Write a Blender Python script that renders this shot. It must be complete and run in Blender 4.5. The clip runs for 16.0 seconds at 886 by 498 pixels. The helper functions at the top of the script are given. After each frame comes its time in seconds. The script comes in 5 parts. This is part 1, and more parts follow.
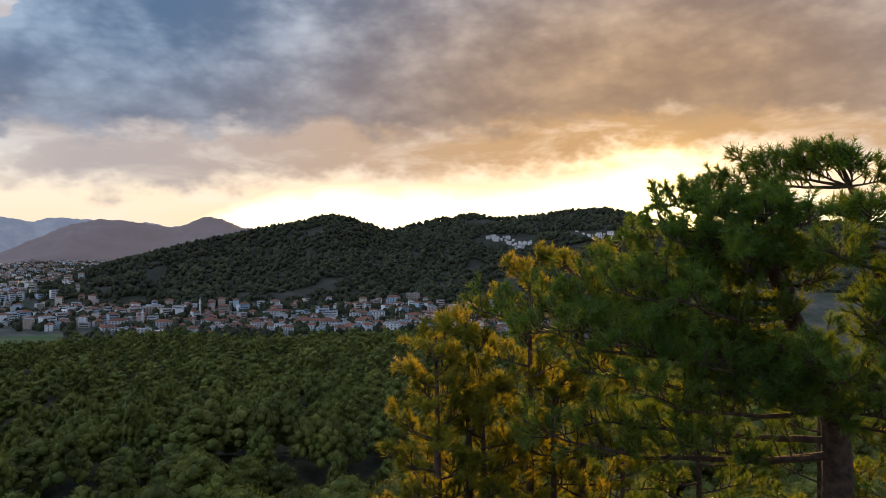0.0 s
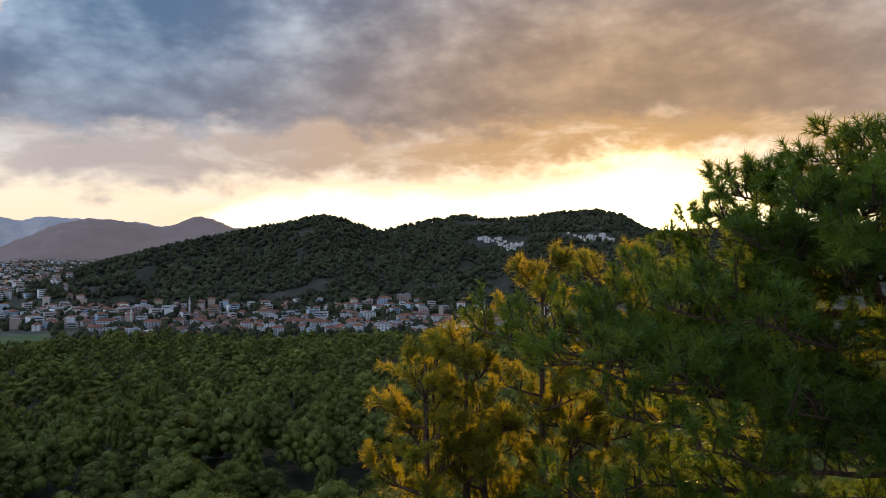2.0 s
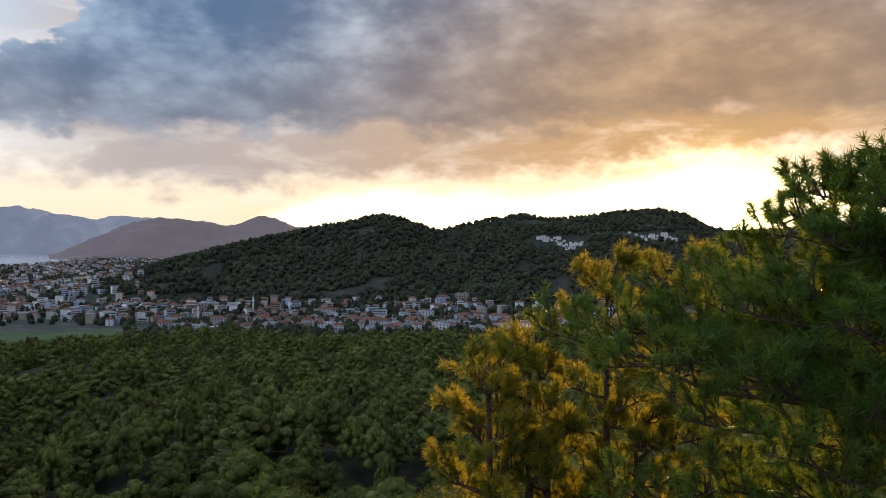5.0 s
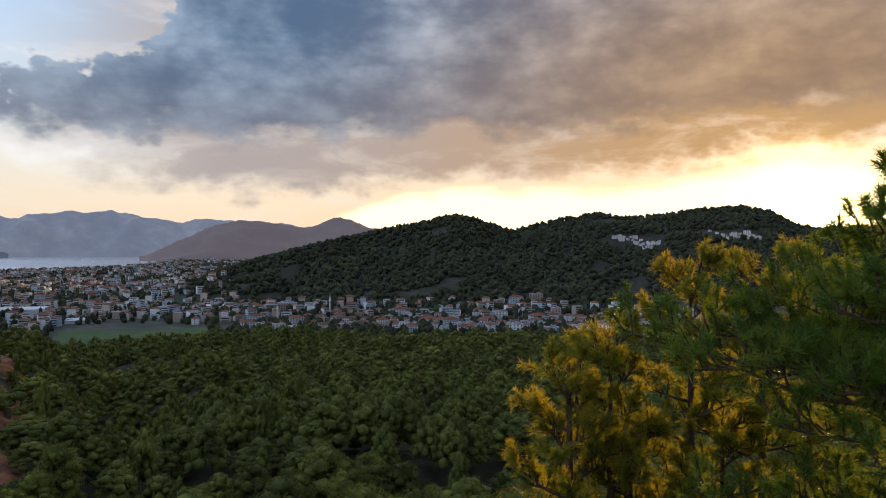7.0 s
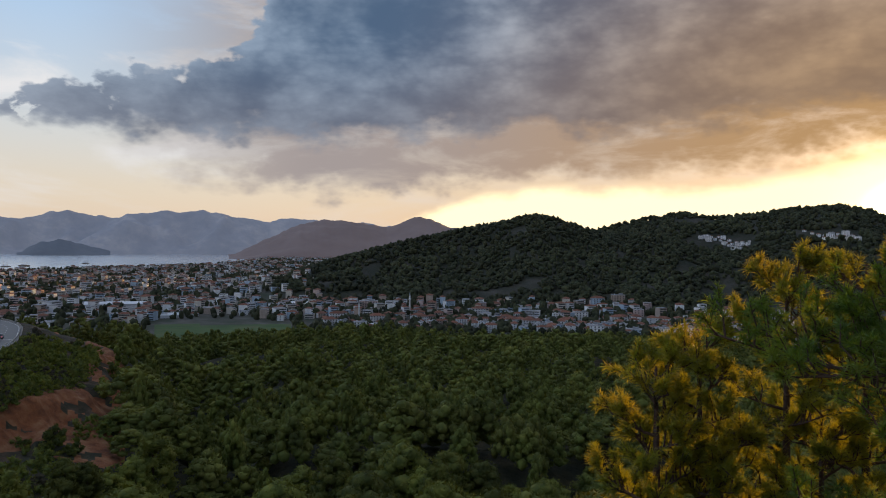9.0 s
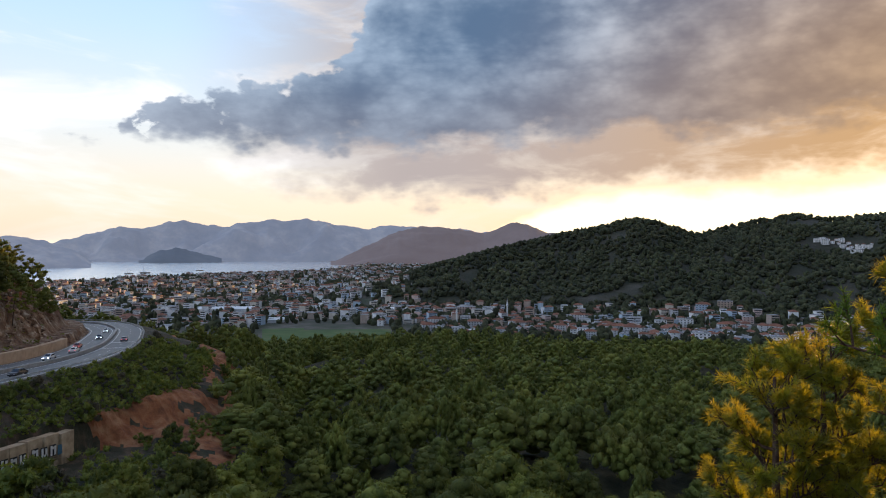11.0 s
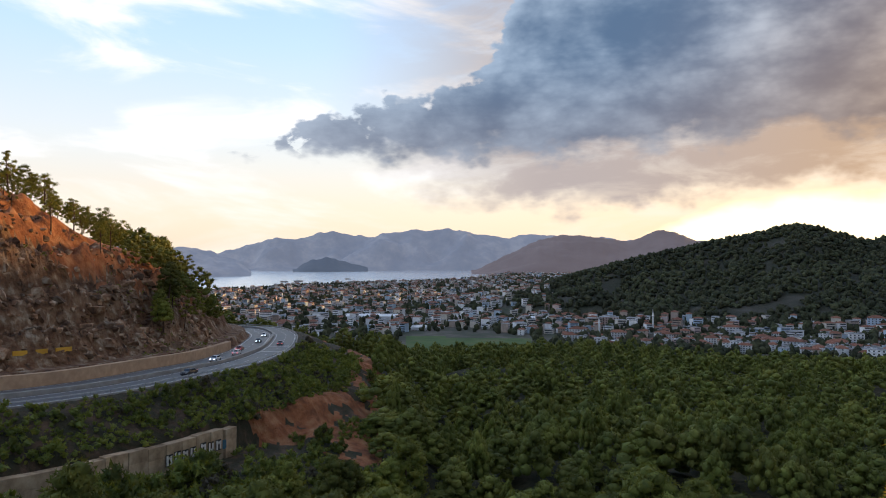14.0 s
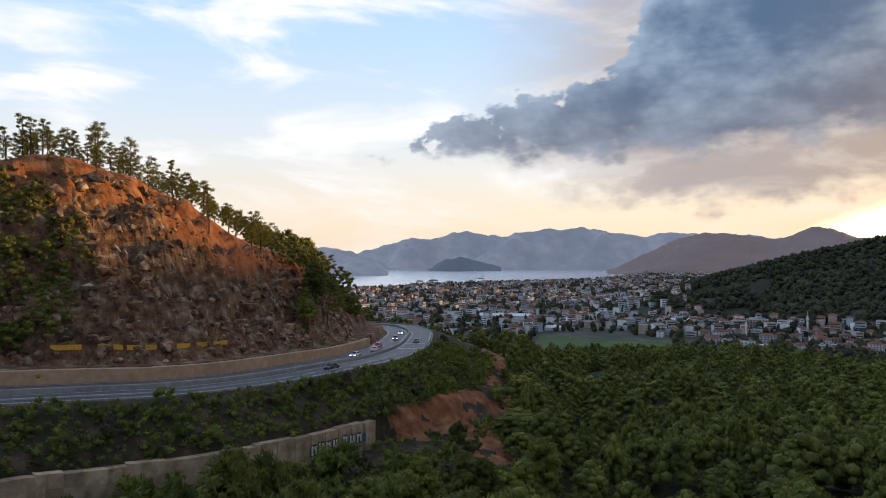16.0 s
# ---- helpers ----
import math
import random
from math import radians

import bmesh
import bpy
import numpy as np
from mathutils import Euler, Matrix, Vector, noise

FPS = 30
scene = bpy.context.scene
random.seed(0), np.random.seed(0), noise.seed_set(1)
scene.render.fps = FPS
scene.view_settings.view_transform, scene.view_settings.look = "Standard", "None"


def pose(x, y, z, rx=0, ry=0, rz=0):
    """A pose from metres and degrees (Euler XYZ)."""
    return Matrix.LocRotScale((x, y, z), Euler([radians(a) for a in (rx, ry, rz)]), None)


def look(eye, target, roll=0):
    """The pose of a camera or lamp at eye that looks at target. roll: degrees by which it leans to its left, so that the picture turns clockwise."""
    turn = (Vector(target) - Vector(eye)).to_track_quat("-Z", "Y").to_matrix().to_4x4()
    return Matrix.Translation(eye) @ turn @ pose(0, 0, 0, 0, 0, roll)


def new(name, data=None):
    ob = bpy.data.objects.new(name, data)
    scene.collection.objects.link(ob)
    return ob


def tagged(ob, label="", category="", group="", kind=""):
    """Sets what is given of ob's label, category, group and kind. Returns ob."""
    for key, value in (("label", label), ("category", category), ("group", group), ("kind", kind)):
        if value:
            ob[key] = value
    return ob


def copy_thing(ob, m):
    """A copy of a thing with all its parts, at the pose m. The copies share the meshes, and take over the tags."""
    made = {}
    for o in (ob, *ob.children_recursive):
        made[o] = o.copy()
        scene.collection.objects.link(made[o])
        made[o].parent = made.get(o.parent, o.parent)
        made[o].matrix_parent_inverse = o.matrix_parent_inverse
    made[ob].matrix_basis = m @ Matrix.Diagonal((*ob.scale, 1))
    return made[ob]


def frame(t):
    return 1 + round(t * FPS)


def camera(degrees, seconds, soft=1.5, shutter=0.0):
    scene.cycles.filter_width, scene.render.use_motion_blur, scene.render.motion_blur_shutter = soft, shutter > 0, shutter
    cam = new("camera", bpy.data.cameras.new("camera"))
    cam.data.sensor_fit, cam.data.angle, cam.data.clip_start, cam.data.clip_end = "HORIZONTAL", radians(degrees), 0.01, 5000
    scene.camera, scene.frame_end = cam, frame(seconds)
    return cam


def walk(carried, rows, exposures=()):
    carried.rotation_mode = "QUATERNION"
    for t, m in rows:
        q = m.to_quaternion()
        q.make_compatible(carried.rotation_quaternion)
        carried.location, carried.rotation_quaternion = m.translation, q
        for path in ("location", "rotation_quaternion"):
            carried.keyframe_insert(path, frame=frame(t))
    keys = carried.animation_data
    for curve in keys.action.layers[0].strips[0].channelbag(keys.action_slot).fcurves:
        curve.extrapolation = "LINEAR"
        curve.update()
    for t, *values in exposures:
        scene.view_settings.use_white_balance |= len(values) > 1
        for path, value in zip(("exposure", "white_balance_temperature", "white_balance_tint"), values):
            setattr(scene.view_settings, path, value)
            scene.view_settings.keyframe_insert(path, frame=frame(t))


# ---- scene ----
cam = camera(63.4, 16.0, soft=1.0)
PATH = [
    (0.0, pose(0.000, -2.306, 110.024, 89.40, -0.61, 0.00)),
    (0.5, pose(-0.004, -2.038, 110.018, 89.48, -0.71, -0.12)),
    (1.0, pose(-0.007, -1.042, 110.009, 89.52, -0.68, -0.36)),
    (1.5, pose(0.000, -0.000, 110.000, 89.51, -0.68, -0.62)),
    (2.0, pose(-0.005, -0.000, 110.000, 89.49, -0.89, -0.68)),
    (2.5, pose(-0.010, -0.000, 110.000, 89.44, -0.95, -0.45)),
    (3.0, pose(-0.020, -0.000, 110.000, 89.37, -1.10, 0.04)),
    (3.5, pose(-0.030, -0.000, 110.000, 89.32, -1.09, 0.87)),
    (6.0, pose(-0.090, -0.000, 110.000, 89.36, -0.92, 6.69)),
    (6.5, pose(-0.100, -0.000, 110.000, 89.30, -0.76, 8.28)),
    (7.0, pose(-0.120, -0.000, 110.000, 89.28, -0.63, 9.80)),
    (7.5, pose(-0.140, -0.000, 110.000, 89.22, -0.63, 11.33)),
    (8.0, pose(-0.145, -0.000, 110.000, 89.18, -0.64, 12.94)),
    (8.5, pose(-0.155, -0.000, 110.000, 89.16, -0.81, 14.53)),
    (9.0, pose(-0.165, -0.000, 110.000, 89.16, -0.82, 16.13)),
    (11.5, pose(-0.240, -0.000, 110.000, 89.69, -0.16, 25.62)),
    (12.0, pose(-0.250, -0.000, 110.000, 89.84, -0.06, 27.20)),
    (12.5, pose(-0.265, -0.000, 110.000, 90.01, -0.12, 28.95)),
    (13.0, pose(-0.280, -0.000, 110.000, 90.11, -0.17, 30.83)),
    (13.5, pose(-0.290, -0.000, 110.000, 90.19, -0.15, 32.79)),
    (14.0, pose(-0.305, -0.000, 110.000, 90.23, -0.07, 35.02)),
    (14.5, pose(-0.320, -0.000, 110.000, 90.28, -0.02, 37.40)),
    (15.0, pose(-0.335, -0.000, 110.000, 90.31, -0.03, 39.81)),
    (15.5, pose(-0.345, -0.000, 110.000, 90.29, 0.03, 42.49)),
    (16.0, pose(-0.360, -0.000, 110.000, 90.20, 0.16, 45.62)),
]
EXPOSURES = [(0.0, 0.12), (3.5, 0.18), (6.0, 0.14), (7.0, -0.02), (9.0, -0.32), (10.3, 0.0), (11.5, 0.22), (13.0, 0.22), (16.0, 0.08)]
walk(cam, PATH, EXPOSURES)

# ---- sky, sun ----
SUN_AZ, SUN_EL = 17.0, 2.7          # degrees right of +y, and above the horizon

world = bpy.data.worlds.new("world")
scene.world = world
world.use_nodes = True
NT = world.node_tree
NT.nodes.clear()


def nmath(nt, op, a, b=None, c=None, clamp=False):
    n = nt.nodes.new("ShaderNodeMath")
    n.operation, n.use_clamp = op, clamp
    for i, v in enumerate((a, b, c)):
        if v is None:
            continue
        if isinstance(v, (int, float)):
            n.inputs[i].default_value = v
        else:
            nt.links.new(v, n.inputs[i])
    return n.outputs[0]


def nstep(nt, v, lo, hi, a=0.0, b=1.0):
    n = nt.nodes.new("ShaderNodeMapRange")
    n.interpolation_type = "SMOOTHSTEP"
    for i, x in enumerate((v, lo, hi, a, b)):
        if isinstance(x, (int, float)):
            n.inputs[i].default_value = x
        else:
            nt.links.new(x, n.inputs[i])
    return n.outputs[0]


def nramp(nt, v, stops, mode="LINEAR"):
    n = nt.nodes.new("ShaderNodeValToRGB")
    n.color_ramp.interpolation = mode
    els = n.color_ramp.elements
    while len(els) < len(stops):
        els.new(0.5)
    for e, (p, col) in zip(els, stops):
        e.position = p
        e.color = (*col, 1) if len(col) == 3 else col
    nt.links.new(v, n.inputs[0])
    return n.outputs[0]


def nmix(nt, f, a, b, mode="MIX"):
    n = nt.nodes.new("ShaderNodeMix")
    n.data_type, n.blend_type = "RGBA", mode
    for i, v in ((0, f), (6, a), (7, b)):
        if isinstance(v, (int, float)):
            n.inputs[i].default_value = v
        elif isinstance(v, tuple):
            n.inputs[i].default_value = (*v, 1)
        else:
            nt.links.new(v, n.inputs[i])
    return n.outputs[2]


def nnoise(nt, vec, scale, detail=5.0, rough=0.55, distort=0.0):
    n = nt.nodes.new("ShaderNodeTexNoise")
    n.inputs["Scale"].default_value, n.inputs["Detail"].default_value = scale, detail
    n.inputs["Roughness"].default_value, n.inputs["Distortion"].default_value = rough, distort
    if vec is not None:
        nt.links.new(vec, n.inputs["Vector"])
    return n.outputs[0]


def curve_of(nt, az, knots, top):
    """A height over the azimuth (degrees to the left): straight between the knots."""
    p = nmath(nt, "MULTIPLY_ADD", az, 1 / 200.0, 0.5)
    r = nramp(nt, p, [((a + 100) / 200.0, (h / top,) * 3) for a, h in knots])
    return nmath(nt, "MULTIPLY", r, top)


def build_sky():
    nt = NT
    sep = nt.nodes.new("ShaderNodeSeparateXYZ")
    nt.links.new(nt.nodes.new("ShaderNodeTexCoord").outputs["Generated"], sep.inputs[0])
    x, y, z = sep.outputs
    az = nmath(nt, "MULTIPLY", nmath(nt, "ARCTAN2", nmath(nt, "MULTIPLY", x, -1.0), y), 57.2958)
    el = nmath(nt, "MULTIPLY", nmath(nt, "ARCSINE", z), 57.2958)
    comb = nt.nodes.new("ShaderNodeCombineXYZ")
    nt.links.new(nmath(nt, "MULTIPLY", az, 0.1), comb.inputs[0])
    nt.links.new(nmath(nt, "MULTIPLY", el, 0.17), comb.inputs[1])
    flat = comb.outputs[0]
    comb2 = nt.nodes.new("ShaderNodeCombineXYZ")
    nt.links.new(nmath(nt, "MULTIPLY_ADD", el, -0.04, nmath(nt, "MULTIPLY", az, 0.07)), comb2.inputs[0])
    nt.links.new(nmath(nt, "MULTIPLY", el, 0.24), comb2.inputs[1])
    thin = comb2.outputs[0]
    n_big = nnoise(nt, flat, 0.9, 6, 0.55)
    n_mid = nnoise(nt, flat, 2.6, 8, 0.6)
    n_lump = nnoise(nt, flat, 1.25, 6, 0.52, 0.12)
    n_thin = nnoise(nt, thin, 1.0, 7, 0.55, 0.5)
    comb3 = nt.nodes.new("ShaderNodeCombineXYZ")
    nt.links.new(nmath(nt, "MULTIPLY_ADD", el, 0.05, nmath(nt, "MULTIPLY", az, 0.085)), comb3.inputs[0])
    nt.links.new(nmath(nt, "MULTIPLY", el, 0.30), comb3.inputs[1])
    n_streak = nnoise(nt, comb3.outputs[0], 1.3, 8, 0.62, 0.35)
    n_hole = nnoise(nt, flat, 3.1, 5, 0.6, 0.4)
    vor = nt.nodes.new("ShaderNodeTexVoronoi")
    vor.feature = "SMOOTH_F1"
    vor.inputs["Scale"].default_value, vor.inputs["Detail"].default_value, vor.inputs["Roughness"].default_value, vor.inputs["Smoothness"].default_value = 2.3, 3.0, 0.6, 0.35
    nt.links.new(flat, vor.inputs["Vector"])
    bill = nmath(nt, "SUBTRACT", 0.60, vor.outputs["Distance"])
    # distance from the sun, in degrees
    dx = nmath(nt, "ADD", az, SUN_AZ)
    dy = nmath(nt, "SUBTRACT", el, 2.1)
    dist = nmath(nt, "SQRT", nmath(nt, "ADD", nmath(nt, "MULTIPLY", dx, dx), nmath(nt, "MULTIPLY", nmath(nt, "MULTIPLY", dy, dy), 1.6)))
    # clear sky: warm at the horizon, blue above
    sky = nt.nodes.new("ShaderNodeTexSky")
    sky.sky_type, sky.sun_disc = "NISHITA", False
    sky.sun_elevation, sky.sun_rotation = radians(SUN_EL), radians(SUN_AZ)
    clear = nramp(nt, nmath(nt, "MULTIPLY", el, 1 / 60.0, clamp=True), [
        (0.0, (0.84, 0.70, 0.56)), (0.06, (0.80, 0.71, 0.63)), (0.14, (0.70, 0.74, 0.80)), (0.26, (0.50, 0.68, 0.93)), (0.42, (0.32, 0.56, 0.94)), (1.0, (0.16, 0.33, 0.72))])
    clear = nmix(nt, 0.06, clear, sky.outputs[0], "ADD")
    # high thin cloud, lit white
    veil = nmath(nt, "MULTIPLY", nstep(nt, n_thin, 0.45, 0.67), nstep(nt, el, 1.0, 9.0, 0.35, 1.0))
    clear = nmix(nt, veil, clear, (1.02, 1.01, 1.02))
    # low warm glow to the sun's side
    low = nmath(nt, "MULTIPLY", nstep(nt, el, 11.0, 0.0), nstep(nt, dist, 56.0, 13.0))
    clear = nmix(nt, low, clear, (0.96, 0.68, 0.42))
    # the bank of grey cloud
    wob = nmath(nt, "MULTIPLY_ADD", nmath(nt, "SUBTRACT", n_mid, 0.5), 6.5, nmath(nt, "MULTIPLY", nmath(nt, "SUBTRACT", n_big, 0.5), 4.0))
    wob = nmath(nt, "MULTIPLY_ADD", bill, 4.0, wob)
    up = curve_of(nt, az, [(-100, 60), (21.0, 60), (28.5, 26), (30.5, 19), (33, 16.5), (36, 14.5), (41, 14), (44, 12.4), (49, 10.2), (53, 8.4), (56, 5.0), (60, 0), (100, 0)], 60)
    lo = curve_of(nt, az, [(-100, 7.5), (-40, 8.0), (-24, 8.4), (-16, 8.8), (-11, 8.2), (-5, 7.6), (8, 7.4), (20, 7.2), (30, 6.6), (40, 6.6), (53, 7.0), (56, 8.0), (100, 9)], 60)
    m_up = nstep(nt, nmath(nt, "ADD", nmath(nt, "SUBTRACT", up, el), wob), -0.1, 1.0)
    m_lo = nstep(nt, nmath(nt, "ADD", nmath(nt, "SUBTRACT", el, lo), nmath(nt, "MULTIPLY", wob, 0.45)), -0.9, 1.3)
    bank = nmath(nt, "MULTIPLY", m_up, m_lo)
    hole = nmath(nt, "MULTIPLY", nstep(nt, n_hole, 0.60, 0.68), nstep(nt, az, 36.0, 46.0))
    bank = nmath(nt, "MULTIPLY", bank, nmath(nt, "MULTIPLY_ADD", hole, -0.9, 1.0))
    # a thinner grey-rose layer under the bank
    lo2 = curve_of(nt, az, [(-100, 5.5), (-24, 6.0), (-16, 6.8), (-11, 5.6), (-4, 4.7), (12, 4.5), (16, 3.4), (24, 3.2), (35, 4.2), (42, 6.0), (60, 9), (100, 9)], 60)
    m2 = nmath(nt, "MULTIPLY", nstep(nt, nmath(nt, "ADD", nmath(nt, "SUBTRACT", el, lo2), nmath(nt, "MULTIPLY", wob, 0.5)), -1.8, 0.8), nstep(nt, az, 46.0, 26.0))
    m2 = nmath(nt, "MULTIPLY", m2, nstep(nt, n_streak, 0.34, 0.56, 0.70, 1.0))
    near = nstep(nt, dist, 44.0, 6.0)
    rose = nmix(nt, near, (0.47, 0.41, 0.40), (0.62, 0.37, 0.17))
    shade = nmath(nt, "MULTIPLY_ADD", nmath(nt, "SUBTRACT", n_lump, 0.5), 1.7, 0.45)
    shade = nmath(nt, "MULTIPLY_ADD", nmath(nt, "SUBTRACT", n_streak, 0.5), 0.55, shade)
    shade = nmath(nt, "MULTIPLY_ADD", bill, 0.35, shade)
    rim = nstep(nt, nmath(nt, "ADD", nmath(nt, "SUBTRACT", up, el), wob), 4.5, 0.2)
    shade = nmath(nt, "MULTIPLY_ADD", rim, 0.30, shade)
    shade = nstep(nt, shade, -0.12, 1.05)
    cool = nmix(nt, shade, (0.10, 0.165, 0.275), (0.44, 0.555, 0.71))
    warm = nmix(nt, shade, (0.36, 0.215, 0.11), (0.74, 0.45, 0.20))
    body = nmix(nt, nstep(nt, dist, 44.0, 6.0), cool, warm)
    underside = nmath(nt, "MULTIPLY", nstep(nt, nmath(nt, "SUBTRACT", el, lo), 9.0, 0.0), 0.35)
    body = nmix(nt, underside, body, (0.30, 0.24, 0.22))
    col = nmix(nt, m2, clear, rose)
    col = nmix(nt, bank, col, body)
    # the bright gap under the bank, and the glare round the sun
    gap_top = curve_of(nt, az, [(-100, 0), (-40, 0.5), (-28, 4.0), (-22, 5.6), (-16, 6.2), (-11, 5.2), (-5, 4.5), (8, 4.4), (12, 4.0), (16, 2.8), (19, 1.4), (22, 0), (100, 0)], 60)
    gap = nstep(nt, nmath(nt, "ADD", nmath(nt, "SUBTRACT", gap_top, el), nmath(nt, "MULTIPLY", wob, 0.16)), -0.7, 0.9)
    col = nmix(nt, gap, col, (1.9, 1.55, 0.95))
    glare = nstep(nt, dist, 10.5, 0.0)
    glare = nmath(nt, "MULTIPLY", glare, glare)
    col = nmix(nt, glare, col, (2.2, 1.3, 0.25), "ADD")
    col = nmix(nt, nstep(nt, dist, 3.6, 1.2), col, (6.0, 4.6, 2.2))
    col = nmix(nt, nstep(nt, el, -0.5, -6.0), col, (0.10, 0.10, 0.09))
    bg = nt.nodes.new("ShaderNodeBackground")
    bg.inputs["Strength"].default_value = 1.0
    nt.links.new(col, bg.inputs["Color"])
    nt.links.new(bg.outputs[0], nt.nodes.new("ShaderNodeOutputWorld").inputs["Surface"])


build_sky()

sun = new("sun", bpy.data.lights.new("sun", "SUN"))
sun.data.energy, sun.data.angle, sun.data.color = 5.0, radians(0.6), (1.0, 0.56, 0.19)
a, e = radians(SUN_AZ), radians(SUN_EL)
sun.matrix_world = look((0, 0, 300), (-math.sin(a) * math.cos(e), -math.cos(a) * math.cos(e), 300 - math.sin(e)))

# ---- materials ----
def material(name, colours, scale=1.0, rough=0.9, bump=0.0, bump_scale=4.0, metal=0.0, spread=0.0, island=False, mottle=0.0, mottle_scale=0.02, emit=None, translucent=0.0, coords="Object"):
    """Noise between two or three colours, slow mottling, and relief. spread: how far single objects or islands differ."""
    m = bpy.data.materials.new(name)
    m.use_nodes = True
    nt = m.node_tree
    b = nt.nodes["Principled BSDF"]
    vec = nt.nodes.new("ShaderNodeNewGeometry").outputs["Position"] if coords == "World" else nt.nodes.new("ShaderNodeTexCoord").outputs["Object"]
    n = nnoise(nt, vec, scale, 6, 0.6)
    k = len(colours) - 1
    col = nramp(nt, n, [(0.32 + 0.36 * i / k, c) for i, c in enumerate(colours)]) if k else nmix(nt, 0.0, colours[0], colours[0])
    if mottle:
        big = nnoise(nt, vec, mottle_scale, 4, 0.6)
        val = nmath(nt, "MULTIPLY_ADD", nmath(nt, "SUBTRACT", big, 0.5), 2.4 * mottle, 1.0)
        col = nmix(nt, 1.0, col, gray(nt, val), "MULTIPLY")
    if spread:
        if island:
            rnd = nt.nodes.new("ShaderNodeNewGeometry").outputs["Random Per Island"]
        else:
            rnd = nt.nodes.new("ShaderNodeObjectInfo").outputs["Random"]
        val = nmath(nt, "MULTIPLY_ADD", nmath(nt, "SUBTRACT", rnd, 0.5), 2.0 * spread, 1.0)
        col = nmix(nt, 1.0, col, gray(nt, val), "MULTIPLY")
    nt.links.new(col, b.inputs["Base Color"])
    b.inputs["Roughness"].default_value, b.inputs["Metallic"].default_value = rough, metal
    if bump:
        bp = nt.nodes.new("ShaderNodeBump")
        bp.inputs["Strength"].default_value, bp.inputs["Distance"].default_value = bump, 1.0 / bump_scale
        nt.links.new(nnoise(nt, vec, bump_scale, 7, 0.65), bp.inputs["Height"])
        nt.links.new(bp.outputs[0], b.inputs["Normal"])
    if emit:
        b.inputs["Emission Color"].default_value, b.inputs["Emission Strength"].default_value = (*emit[0], 1), emit[1]
    if translucent:
        tr = nt.nodes.new("ShaderNodeBsdfTranslucent")
        nt.links.new(nmix(nt, 1.0, col, (3.7, 2.6, 0.6), "MULTIPLY"), tr.inputs["Color"])
        mx = nt.nodes.new("ShaderNodeMixShader")
        mx.inputs[0].default_value = translucent
        nt.links.new(b.outputs[0], mx.inputs[1])
        nt.links.new(tr.outputs[0], mx.inputs[2])
        nt.links.new(mx.outputs[0], nt.nodes["Material Output"].inputs["Surface"])
    return m


def gray(nt, v):
    c = nt.nodes.new("ShaderNodeCombineColor")
    for i in range(3):
        nt.links.new(v, c.inputs[i])
    return c.outputs[0]


M_FLOOR = material("forest_floor", [(0.016, 0.020, 0.008), (0.034, 0.034, 0.014), (0.075, 0.062, 0.030)], 0.25, 0.95, 0.6, 1.2, mottle=0.3, coords="World")
M_ROCK = material("cut_rock", [(0.055, 0.030, 0.018), (0.17, 0.082, 0.040), (0.25, 0.155, 0.09), (0.44, 0.36, 0.27)], 0.35, 0.92, 0.9, 0.8, mottle=0.5, mottle_scale=0.07, coords="World")
# Red soil, its orange raised to paint low sun on the cutting's top.
M_RED = material("sunned_red_soil", [(0.13, 0.046, 0.018), (0.29, 0.105, 0.040), (0.40, 0.20, 0.095)], 0.3, 0.95, 0.7, 1.0, mottle=0.3, mottle_scale=0.06, coords="World")
M_BANK = material("embankment_soil", [(0.026, 0.030, 0.012), (0.05, 0.042, 0.022), (0.13, 0.08, 0.05)], 0.35, 0.95, 0.7, 1.5, mottle=0.3, mottle_scale=0.05, coords="World")
M_TOWN = material("town_ground", [(0.035, 0.05, 0.025), (0.07, 0.07, 0.05), (0.14, 0.125, 0.11)], 0.03, 0.95, coords="World", mottle=0.3)
M_HILL = material("hill_ground", [(0.020, 0.027, 0.012), (0.034, 0.036, 0.022), (0.075, 0.068, 0.055)], 0.02, 0.95, 0.5, 0.2, mottle=0.3, mottle_scale=0.006, coords="World")
M_FIELD = material("field_grass", [(0.040, 0.085, 0.020), (0.065, 0.12, 0.028), (0.12, 0.13, 0.05)], 0.03, 0.95, mottle=0.25, coords="World")
# Far hills: air haze is put into their bluish base and a faint glow.
M_FAR = material("hazed_far_slope", [(0.06, 0.075, 0.10), (0.12, 0.125, 0.14), (0.24, 0.22, 0.21)], 0.006, 1.0, emit=((0.155, 0.18, 0.25), 0.78), mottle=0.35, mottle_scale=0.002, coords="World")
M_CAPE = material("hazed_headland", [(0.05, 0.06, 0.07), (0.09, 0.095, 0.10)], 0.006, 1.0, emit=((0.10, 0.13, 0.20), 0.5), mottle=0.3, mottle_scale=0.004, coords="World")
M_FAR2 = material("hazed_mid_slope", [(0.045, 0.05, 0.06), (0.08, 0.078, 0.085)], 0.006, 1.0, emit=((0.145, 0.115, 0.125), 0.62), mottle=0.3, mottle_scale=0.003, coords="World")
